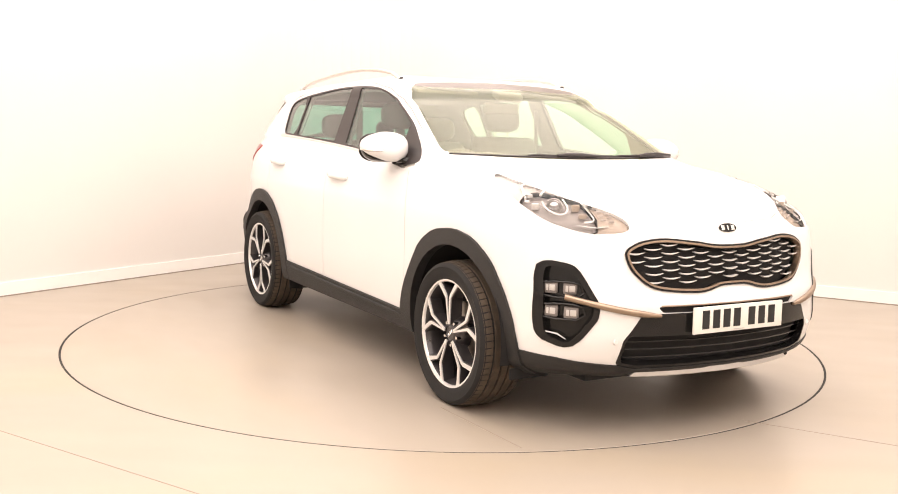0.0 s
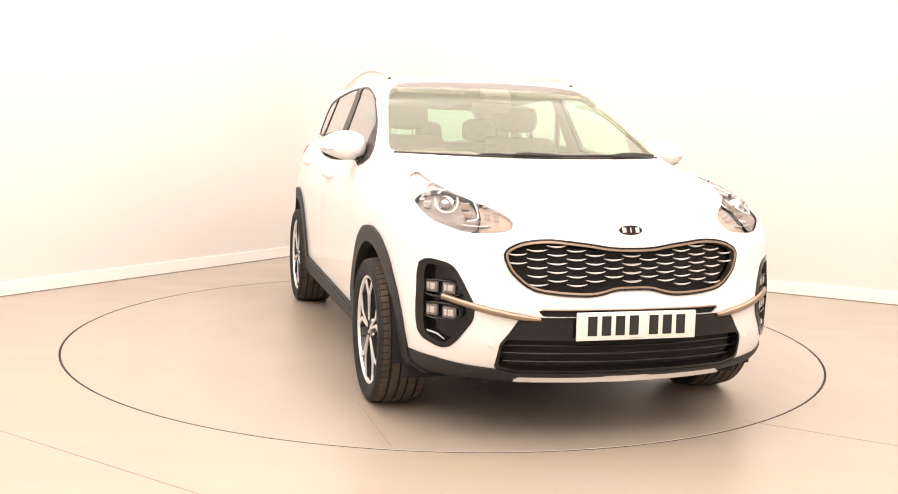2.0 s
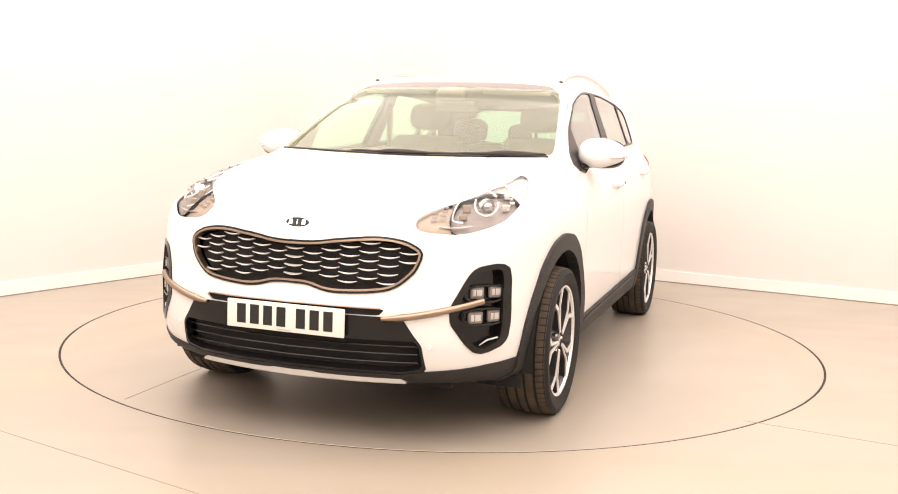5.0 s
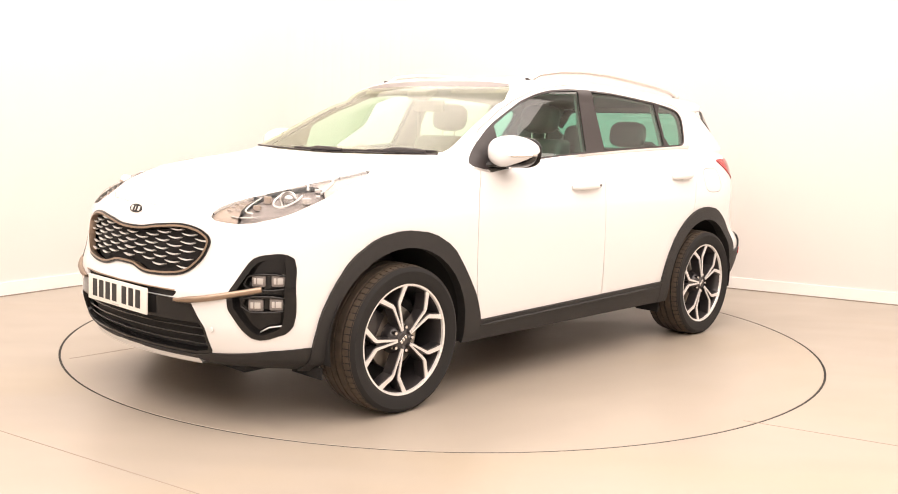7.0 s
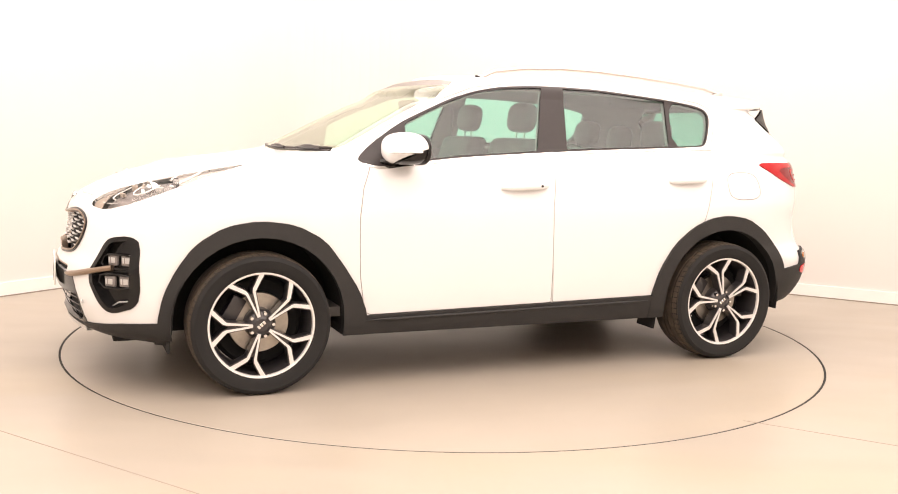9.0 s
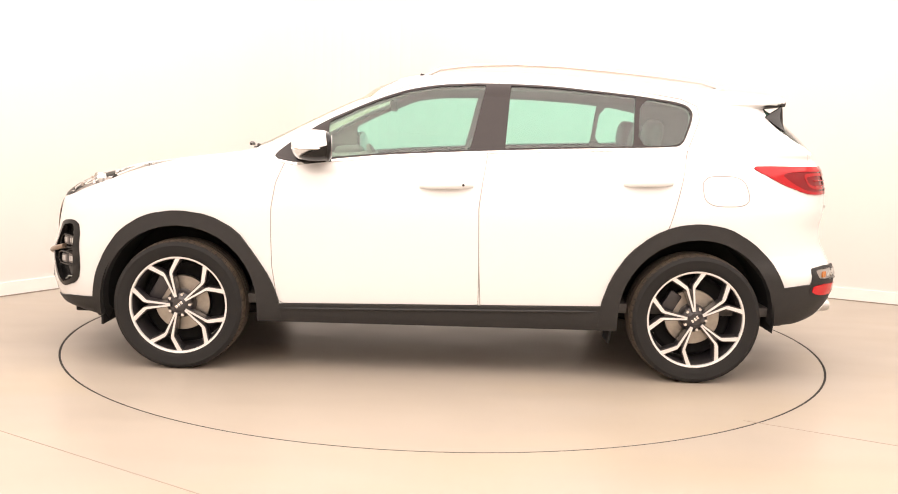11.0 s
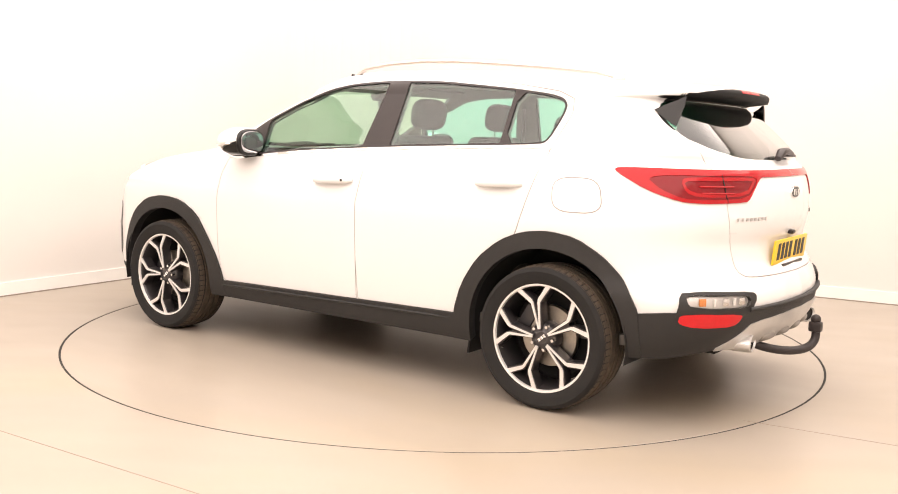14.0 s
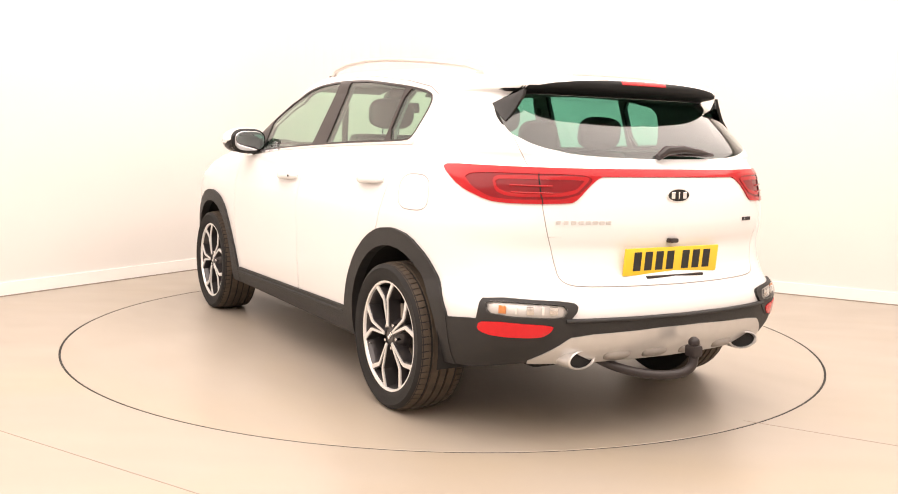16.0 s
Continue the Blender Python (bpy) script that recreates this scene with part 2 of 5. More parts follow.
def wall_strip(name, line, z0, z1, inner, thick, material, label):
    """An upright wall along a plan line: inner face set in by 'inner', 'thick' deep outwards."""
    verts, faces = [], []
    cen = Vector((0, -1, 0))
    for i, p in enumerate(line):
        d = (line[min(i + 1, len(line) - 1)] - line[max(i - 1, 0)]).normalized()
        n = Vector((d.y, -d.x, 0))
        if n.dot(cen - p) < 0:
            n = -n
        for off in (inner, inner - thick):
            for z in (z0, z1):
                q = p + n * off
                verts.append((q.x, q.y, z))
    k = len(line)
    for i in range(k - 1):
        a, b = 4 * i, 4 * i + 4
        faces += [(a, b, b + 1, a + 1), (a + 2, a + 3, b + 3, b + 2), (a + 1, b + 1, b + 3, a + 3), (a, a + 2, b + 2, b)]
    faces += [(0, 1, 3, 2), (4 * k - 4, 4 * k - 2, 4 * k - 1, 4 * k - 3)]
    return tagged(make(name, verts, faces, material), label, kind="structure")


BACKLINE = cove()
wall_strip("wall_back", BACKLINE, 0, HEIGHT, 0, 0.12, M_WALL, "plain white painted booth wall with a rounded corner")
wall_strip("baseboard", BACKLINE, 0, 0.10, 0.014, 0.014, M_SKIRT, "low white skirting board along the booth wall")
wall_strip("wall_front", [C_LEFT, C_FRONT], 0, HEIGHT, 0, 0.12, M_WALL, "plain white painted wall closing the booth")
wall_strip("wall_side", [C_FRONT, C_RIGHT], 0, HEIGHT, 0, 0.12, M_WALL, "plain white painted side wall of the booth")

R_DISC = 2.2407


def build_floor():
    bm = bmesh.new()
    n = 160
    hole = [bm.verts.new((R_DISC * 1.0056 * math.cos(2 * math.pi * i / n), R_DISC * 1.0056 * math.sin(2 * math.pi * i / n), 0)) for i in range(n)]
    outer = [bm.verts.new((9 * math.cos(2 * math.pi * i / n), 9 * math.sin(2 * math.pi * i / n), 0)) for i in range(n)]
    deep = [bm.verts.new((v.co.x, v.co.y, -0.1)) for v in hole]
    for i in range(n):
        j = (i + 1) % n
        bm.faces.new((hole[i], outer[i], outer[j], hole[j]))
        bm.faces.new((deep[i], hole[i], hole[j], deep[j]))
    bm.faces.new(deep[::-1])
    ob = part("floor", bm, M_FLOOR, smooth=False)
    return tagged(ob, "smooth pale grey painted booth floor with faint joints", kind="structure")


floor = build_floor()


def strip(name, a, b, width, z, material, parent=None, label=""):
    """A thin line on the floor."""
    a, b = Vector((*a, z)), Vector((*b, z))
    n = (b - a).normalized().cross(Vector((0, 0, 1))) * width / 2
    dz = Vector((0, 0, 0.004))
    v = [a + n, b + n, b - n, a - n]
    v = v + [p - dz for p in v]
    return make(name, v, [(0, 1, 2, 3), (7, 6, 5, 4), (0, 4, 5, 1), (2, 6, 7, 3), (1, 5, 6, 2), (3, 7, 4, 0)], material, parent, label=label)


tagged(strip("floor_joint", (-3.134, -1.31), (0.307, -3.448), 0.004, 0.0012, M_JOINT), "fine grey joint in the painted floor", kind="structure")
tagged(strip("floor_joint", (1.374, -1.706), (4.284, -3.252), 0.004, 0.0012, M_JOINT), "fine grey joint in the painted floor", kind="structure")
# Added strip whose grey draws the shadow line at the foot of the skirting.
wall_strip("floor_shadow_line", BACKLINE, 0, 0.008, 0.018, 0.004, M_FLOOR_SHADOW, "thin grey strip painted as the shadow line between skirting and floor")


def build_ceiling():
    ob = part("ceiling", box(13, 13, 0.1, pose(0, -1, HEIGHT + 0.05)), M_CEIL, smooth=False)
    return tagged(ob, "plain white booth ceiling", kind="structure")


build_ceiling()


def build_ceiling_lights():
    """A stretched luminous ceiling over the whole booth."""
    la = bpy.data.lights.new("ceiling_lamp", "AREA")
    la.shape, la.size, la.size_y = "RECTANGLE", D_LEFT + D_LEFT_BACK - 0.3, D_RIGHT + D_RIGHT_BACK - 0.3
    la.energy, la.color = LAMP_WATTS, LAMP_COLOUR
    ob = new("ceiling_lamp", la)
    mid = (C_BACK + C_FRONT) / 2
    ob.matrix_world = pose(mid.x, mid.y, HEIGHT - 0.06, 0, 0, math.degrees(math.atan2(N_LEFT.y, N_LEFT.x)) - 180)


build_ceiling_lights()


def build_turntable():
    base = new("turntable")
    n = 160
    bm = lathe([(0.0001, 0.0), (R_DISC * 0.5, 0.0), (R_DISC - 0.002, 0.0), (R_DISC, -0.002), (R_DISC, -0.06)], n, "z")
    part("disc", bm, M_DISC, base, smooth=False)
    ring = lathe([(R_DISC + 0.0004, -0.0015), (R_DISC * 1.0052, -0.0015), (R_DISC * 1.0052, -0.02), (R_DISC + 0.0004, -0.02)], n, "z")
    part("edge_gap", ring, M_GAP, base, "dark gap round the turntable", smooth=False)
    strip("disc_joint", (1.42, -0.82), (2.05, -0.80), 0.004, 0.0012, M_JOINT, base)
    return tagged(base, "flush round turntable in pale grey floor paint", "turntable")


turntable = build_turntable()

# ---- the car: x ahead, y to its left, origin on the ground between the axles ----
car = new("car")
tagged(car, "white compact sport utility car with black lower cladding on the turntable", "car")

# Level table of the body: height, front and rear x on the centre line, half width,
# squareness of the front and rear corners, bow of the front and rear ends.
LEVELS = np.array([
    (0.210, 1.980, -2.020, 0.845, 7, 8, .35, .26), (0.250, 2.100, -2.060, 0.870, 7, 8, .35, .26),
    (0.300, 2.170, -2.100, 0.888, 8, 9, .30, .24), (0.360, 2.200, -2.170, 0.896, 8, 9, .30, .24),
    (0.450, 2.218, -2.225, 0.904, 8, 9, .30, .24), (0.550, 2.218, -2.238, 0.909, 8, 9, .30, .24),
    (0.660, 2.185, -2.205, 0.912, 8.5, 7, .29, .26), (0.720, 2.175, -2.168, 0.913, 8.5, 7, .29, .24),
])
LEVELS2 = np.array([
    (0.800, 2.160, -2.158, 0.914, 8.5, 7, .29, .24), (0.850, 2.145, -2.172, 0.913, 8.5, 7, .29, .25),
    (0.885, 2.120, -2.178, 0.911, 8.5, 7, .29, .25), (0.910, 2.075, -2.180, 0.907, 9, 7, .25, .25),
    (0.965, 1.950, -2.178, 0.897, 8, 7, .18, .25), (1.020, 1.750, -2.172, 0.884, 8, 7, .10, .25),
    (1.070, 1.500, -2.160, 0.866, 8, 7, .05, .24), (1.105, 1.250, -2.145, 0.846, 8, 7, .06, .22),
    (1.135, 1.075, -2.120, 0.824, 12, 7, .09, .20), (1.160, 1.020, -2.085, 0.806, 14, 7, .10, .16),
])
LEVELS3 = np.array([
    (1.200, 0.945, -2.055, 0.788, 14, 8, .11, .12), (1.300, 0.755, -1.955, 0.748, 13, 8, .12, .10),
    (1.400, 0.560, -1.840, 0.708, 11, 8, .15, .10), (1.435, 0.490, -1.790, 0.694, 8, 8, .20, .10),
    (1.452, 0.455, -1.932, 0.687, 9, 7, .18, .18), (1.484, 0.418, -1.936, 0.678, 8, 7, .20, .18),
    (1.499, 0.387, -1.915, 0.670, 7, 6, .20, .17), (1.507, 0.365, -1.830, 0.664, 7, 6, .20, .10), (1.525, 0.325, -1.650, 0.645, 6, 5, .20, .08),
    (1.550, 0.260, -1.350, 0.602, 5, 4, .20, .05), (1.575, 0.080, -1.000, 0.530, 4, 3, .10, .0),
    (1.590, -0.100, -0.750, 0.420, 3, 3, .0, .0), (1.600, -0.300, -0.500, 0.200, 2, 2, .0, .0),
    (1.603, -0.380, -0.420, 0.030, 2, 2, .0, .0),
])
LEVELS = np.vstack([LEVELS, LEVELS2, LEVELS3])


def pchip(x, xs, ys):
    """Monotone cubic through the table."""
    h, d = np.diff(xs), np.diff(ys) / np.diff(xs)
    m = np.zeros(len(xs))
    ok = d[:-1] * d[1:] > 0
    w1, w2 = 2 * h[1:] + h[:-1], h[1:] + 2 * h[:-1]
    m[1:-1][ok] = ((w1 + w2)[ok]) / (w1[ok] / d[:-1][ok] + w2[ok] / d[1:][ok])
    m[0], m[-1] = d[0], d[-1]
    i = np.clip(np.searchsorted(xs, x) - 1, 0, len(h) - 1)
    t = (x - xs[i]) / h[i]
    return (ys[i] * (1 + 2 * t) * (1 - t) ** 2 + m[i] * h[i] * t * (1 - t) ** 2 + ys[i + 1] * t * t * (3 - 2 * t) + m[i + 1] * h[i] * t * t * (t - 1))


def level(z):
    z = np.atleast_1d(np.asarray(z, float))
    return [pchip(z, LEVELS[:, 0], LEVELS[:, k]) for k in range(1, 8)]


def contour(z, count):
    """Half plan line of the body at height z, from the front centre to the rear centre, evenly spaced."""
    xf, xr, w, nf, nr, cf, cr = [float(v[0]) for v in level(z)]
    a = np.linspace(0, math.pi / 2, 700)
    c, s = np.cos(a), np.sin(a)
    fx, fy = xf * c ** (2 / nf), w * s ** (2 / nf)
    mid = min(0.0, xf)
    fx = mid + (xf - mid) * c ** (2 / nf)
    fx = fx - cf * fy ** 2 * c ** (4 / nf)
    rx, ry = mid + (xr - mid) * c ** (2 / nr), w * s ** (2 / nr)
    rx = rx + cr * ry ** 2 * c ** (4 / nr)
    x, y = np.concatenate([fx, rx[::-1][1:]]), np.concatenate([fy, ry[::-1][1:]])
    L = np.concatenate([[0], np.cumsum(np.hypot(np.diff(x), np.diff(y)))])
    t = np.linspace(0, L[-1], count)
    return np.interp(t, L, x), np.interp(t, L, y)


def front_x(y, z):
    """x of the body's front at y, z."""
    x, y2 = contour(z, 900)
    k = np.argmax(y2)
    return float(np.interp(abs(y), y2[:k + 1], x[:k + 1]))


def rear_x(y, z):
    x, y2 = contour(z, 900)
    k = np.argmax(y2)
    return float(np.interp(abs(y), y2[k:][::-1], x[k:][::-1]))


def side_y(x, z):
    xs, ys = contour(z, 900)
    return float(np.interp(-x, -xs, ys))


class Skin:
    """The half body as triangles that outlines can cut; every piece gets a label."""

    def __init__(self, cols=300):
        fine = np.linspace(LEVELS[0, 0], LEVELS[-1, 0], 4000)
        lv = level(fine)
        ds = np.hypot(np.hypot(np.diff(fine), 0.6 * np.diff(lv[0])), np.hypot(0.6 * np.diff(lv[1]), np.diff(lv[2])))
        cum = np.concatenate([[0], np.cumsum(ds)])
        zs = np.interp(np.linspace(0, cum[-1], 185), cum, fine)
        G = np.zeros((len(zs), cols, 3))
        for i, z in enumerate(zs):
            G[i, :, 0], G[i, :, 1] = contour(z, cols)
            G[i, :, 2] = z
        G[:, 0, 1] = G[:, -1, 1] = 0
        du, dv = np.gradient(G, axis=1), np.gradient(G, axis=0)
        N = np.cross(du, dv)
        N /= np.maximum(np.linalg.norm(N, axis=2, keepdims=True), 1e-9)
        N[:, 0, 1] = N[:, -1, 1] = 0
        if (N[60, 150] @ np.array([0, 1, 0])) < 0:
            N = -N
        N[-1] = (0, 0, 1)
        r, c = G.shape[:2]
        idx = np.arange(r * c).reshape(r, c)
        a, b, d, e = idx[:-1, :-1].ravel(), idx[:-1, 1:].ravel(), idx[1:, 1:].ravel(), idx[1:, :-1].ravel()
        self.V, self.N = G.reshape(-1, 3), N.reshape(-1, 3)
        self.F = np.concatenate([np.stack([a, b, d], 1), np.stack([a, d, e], 1)])
        fn = np.cross(self.V[self.F[:, 1]] - self.V[self.F[:, 0]], self.V[self.F[:, 2]] - self.V[self.F[:, 0]])
        flip = (fn * self.N[self.F[:, 0]]).sum(1) < 0
        self.F[flip] = self.F[flip][:, ::-1]
        self.lab = np.zeros(len(self.F), int)
        self.names = ["shell"]

    def id(self, name):
        if name not in self.names:
            self.names.append(name)
        return self.names.index(name)

    def split(self, f):
        """Cut all triangles along f = 0; returns per triangle whether f < 0."""
        f = np.where(np.abs(f) < 2e-6, 2e-6, f)
        s = f[self.F] < 0
        k = s.sum(1)
        cross = (k == 1) | (k == 2)
        if cross.any():
            T, L, sc = self.F[cross], self.lab[cross], s[cross]
            lone = np.where(k[cross] == 1, np.argmax(sc, 1), np.argmin(sc, 1))
            ar = np.arange(len(T))
            A, B, C = T[ar, lone], T[ar, (lone + 1) % 3], T[ar, (lone + 2) % 3]
            n0 = len(self.V)
            edges = np.concatenate([np.stack([A, B], 1), np.stack([A, C], 1)])
            key = np.sort(edges, 1)
            uq, inv = np.unique(key[:, 0].astype(np.int64) * (n0 + 1) + key[:, 1], return_inverse=True)
            p, q = uq // (n0 + 1), uq % (n0 + 1)
            t = (f[p] / (f[p] - f[q]))[:, None]
            nv, nn = self.V[p] * (1 - t) + self.V[q] * t, self.N[p] * (1 - t) + self.N[q] * t
            nn /= np.linalg.norm(nn, axis=1, keepdims=True)
            self.V, self.N = np.vstack([self.V, nv]), np.vstack([self.N, nn])
            f = np.concatenate([f, np.zeros(len(nv))])
            m = len(T)
            AB, AC = inv[:m] + n0, inv[m:] + n0
            self.F = np.vstack([self.F[~cross], np.stack([A, AB, AC], 1), np.stack([AB, B, C], 1), np.stack([AB, C, AC], 1)])
            self.lab = np.concatenate([self.lab[~cross], L, L, L])
        return f[self.F].sum(1) < 0

    def field(self, proj, poly, mask, rounds=2):
        """Distance field of an outline seen along one direction, for the part of the skin in the mask."""
        V = self.V
        P = {"side": V[:, [0, 2]], "end": V[:, [1, 2]], "top": V[:, [0, 1]],
             "nose": np.stack([V[:, 1] - V[:, 0], V[:, 2]], 1), "tail": np.stack([V[:, 1] + V[:, 0], V[:, 2]], 1)}[proj]
        f = np.full(len(V), 1.0)
        poly = smooth_line(poly, True, rounds) if rounds else np.array(poly, float)
        f[mask] = sdf(P[mask], poly)
        return f

    def cut(self, name, proj, poly, where, rounds=2, only=("shell",), grow=0.0):
        """Label what lies inside the outline and now has one of the labels 'only'."""
        mask = where(self.V, self.N)
        inside = self.split(self.field(proj, poly, mask, rounds) - grow)
        ok = np.isin(self.lab, [self.id(o) for o in only]) if only else np.ones(len(self.lab), bool)
        self.lab[inside & ok] = self.id(name)

    def panel(self, name, proj, poly, where, rounds=1, gap=0.002, only=("shell",), line="shut_line"):
        """A panel with a fine gap round it."""
        self.cut(line, proj, poly, where, rounds, only, gap)
        self.cut(name, proj, poly, where, rounds, (line,), -gap)

    def mesh(self, name, labels, material, parent, sides=(1, -1), offset=0.0, flange=0.012, label="", keep=None):
        """The pieces with these labels as one object, on one or both sides of the car, with turned-in edges."""
        sel = np.isin(self.lab, [self.id(n) for n in labels])
        F = self.F[sel]
        if keep is not None:
            F = F[keep(self.V[F].mean(1))]
        if not len(F):
            return None
        used, inv = np.unique(F, return_inverse=True)
        F = inv.reshape(-1, 3)
        N = self.N[used]
        V = self.V[used] + N * offset
        ed = np.concatenate([F[:, [0, 1]], F[:, [1, 2]], F[:, [2, 0]]])
        key = np.sort(ed, 1)
        _, first, cnt = np.unique(key[:, 0] * (len(V) + 1) + key[:, 1], return_index=True, return_counts=True)
        be = ed[first[cnt == 1]]
        be = be[~((np.abs(V[be[:, 0], 1]) < 1e-4) & (np.abs(V[be[:, 1], 1]) < 1e-4))]
        if flange and len(be):
            tang = V[be[:, 1]] - V[be[:, 0]]
            out = np.cross(tang, N[be[:, 0]])
            out /= np.maximum(np.linalg.norm(out, axis=1, keepdims=True), 1e-9)
            k, n0 = len(be), len(V)
            V = np.vstack([V, V[be[:, 0]], V[be[:, 1]], V[be[:, 0]] - N[be[:, 0]] * flange, V[be[:, 1]] - N[be[:, 1]] * flange])
            N = np.vstack([N, out, out, out, out])
            i = np.arange(k) + n0
            F = np.vstack([F, np.stack([i, i + 2 * k, i + k], 1), np.stack([i + k, i + 2 * k, i + 3 * k], 1)])
        VV, NN, FF = [], [], []
        for s in sides:
            FF.append((F if s > 0 else F[:, ::-1]) + sum(len(v) for v in VV))
            VV.append(V * (1, s, 1))
            NN.append(N * (1, s, 1))
        VV, NN, FF = np.vstack(VV), np.vstack(NN), np.vstack(FF)
        me = bpy.data.meshes.new(name)
        me.vertices.add(len(VV))
        me.vertices.foreach_set("co", VV.ravel())
        me.loops.add(len(FF) * 3)
        me.loops.foreach_set("vertex_index", FF.astype(np.int32).ravel())
        me.polygons.add(len(FF))
        me.polygons.foreach_set("loop_start", np.arange(0, len(FF) * 3, 3, dtype=np.int32))
        me.update(calc_edges=True)
        me.polygons.foreach_set("use_smooth", [True] * len(FF))
        me.materials.append(material)
        me.normals_split_custom_set_from_vertices([tuple(n) for n in NN])
        ob = new(name, me)
        ob.parent = parent
        return tagged(ob, label)


skin = Skin()
side = lambda V, N: (V[:, 1] > 0.5) & (N[:, 1] > 0.25)
low_side = lambda V, N: V[:, 1] > 0.45
nose = lambda V, N: V[:, 0] > 1.2
tail = lambda V, N: V[:, 0] < -1.2
screen = lambda V, N: (V[:, 0] > 0.15) & (V[:, 2] > 1.05)
upper_side = lambda V, N: (V[:, 1] > 0.5) & (V[:, 2] > 0.9)

# windscreen
skin.cut("windscreen", "end", [(-.3, 1.552), (0, 1.553), (.35, 1.546), (.595, 1.524), (.675, 1.36), (.722, 1.235), (.745, 1.168), (.70, 1.152), (.4, 1.139), (0, 1.135), (-.3, 1.135)], screen, 1)
skin.cut("windscreen_border", "end", [(-.3, 1.56), (.7, 1.56), (.7, 1.527), (.50, 1.507), (-.3, 1.522)], screen, 0, ("windscreen",))
# window band of the side
DLO = [(.862, 1.118), (.787, 1.184), (.617, 1.297), (.469, 1.366), (.324, 1.430), (.177, 1.477), (.027, 1.505), (-.156, 1.519), (-.358, 1.521), (-.573, 1.516),
       (-.85, 1.492), (-1.018, 1.477), (-1.217, 1.452), (-1.284, 1.433), (-1.312, 1.398), (-1.304, 1.348), (-1.257, 1.236), (-1.211, 1.212),
       (-1.015, 1.203), (-.581, 1.185), (-.143, 1.161), (.299, 1.131), (.597, 1.098), (.747, 1.079), (.837, 1.095)]
skin.cut("window_frame", "side", DLO, upper_side, 1)
skin.cut("belt_trim", "side", [(.86, 1.09), (.74, 1.068), (.597, 1.086), (.299, 1.119), (-.143, 1.149), (-.581, 1.173), (-1.015, 1.191), (-1.29, 1.198), (-1.30, 1.216), (-1.2, 1.214),
                               (-1.0, 1.21), (-.1, 1.18), (.6, 1.12)], upper_side, 0)
skin.cut("front_pane", "side", [(.588, 1.112), (.588, 1.296), (.462, 1.358), (.32, 1.42), (.17, 1.467), (.02, 1.495), (-.156, 1.508), (-.224, 1.509), (-.146, 1.172), (.299, 1.142)], upper_side, 0, ("window_frame",))
skin.cut("rear_pane", "side", [(-.356, 1.511), (-.573, 1.506), (-.85, 1.482), (-1.012, 1.467), (-.993, 1.213), (-.581, 1.196), (-.328, 1.184)], upper_side, 0, ("window_frame",))
skin.cut("quarter_pane", "side", [(-1.036, 1.465), (-1.21, 1.443), (-1.275, 1.425), (-1.300, 1.396), (-1.292, 1.348), (-1.248, 1.240), (-1.207, 1.222), (-1.017, 1.213)], upper_side, 1, ("window_frame",))
# lower edge of the body
skin.cut("removed", "side", [(.95, .1), (.95, .262), (-.95, .262), (-.95, .1)], low_side, 0)
skin.cut("removed", "side", [(1.6, .1), (1.6, .236), (1.74, .240), (1.85, .255), (1.97, .262), (2.4, .248), (2.4, .1)], nose, 0)
skin.cut("removed", "side", [(-1.6, .1), (-1.6, .300), (-1.88, .312), (-2.04, .352), (-2.4, .345), (-2.4, .1)], tail, 0)
# wheel arches, sill and bumper cladding
ARCH_F = [(1.792, .20), (1.788, .359), (1.765, .482), (1.71, .60), (1.63, .71), (1.50, .79), (1.346, .816), (1.18, .796), (1.045, .725), (.955, .608), (.872, .48), (.828, .363), (.81, .2)]
ARCH_R = [(-.84, .2), (-.85, .388), (-.898, .534), (-.982, .662), (-1.10, .757), (-1.22, .806), (-1.345, .820), (-1.48, .800), (-1.606, .730), (-1.70, .642), (-1.754, .557), (-1.781, .503), (-1.79, .2)]
HUB_Z = 0.334
circle = lambda cx, r: [(cx + r * math.cos(a / 18 * math.pi), HUB_Z + 0.012 + r * math.sin(a / 18 * math.pi)) for a in range(36)]
for cx in (1.335, -1.335):
    skin.cut("opening", "side", [(cx - .40, .1), (cx + .40, .1)] + [p for p in circle(cx, .402) if p[1] > HUB_Z - .02], low_side, 0)
skin.cut("arch_cladding_front", "side", ARCH_F, low_side, 1, ("shell",), 0.011)
skin.cut("arch_cladding_rear", "side", ARCH_R, low_side, 1, ("shell",), 0.011)
skin.cut("sill_cladding", "side", [(.86, .1), (.86, .354), (.4, .363), (-.17, .373), (-.86, .386), (-.86, .1)], low_side, 0)
skin.cut("front_lower_cladding", "side", [(1.70, .1), (1.70, .352), (1.82, .352), (1.95, .345), (2.05, .328), (2.10, .318), (2.4, .300), (2.4, .1)], nose, 0)
skin.cut("rear_lower_cladding", "side", [(-1.70, .1), (-1.70, .503), (-1.78, .505), (-1.9, .520), (-2.05, .529), (-2.13, .533), (-2.4, .536), (-2.4, .1)], tail, 0)
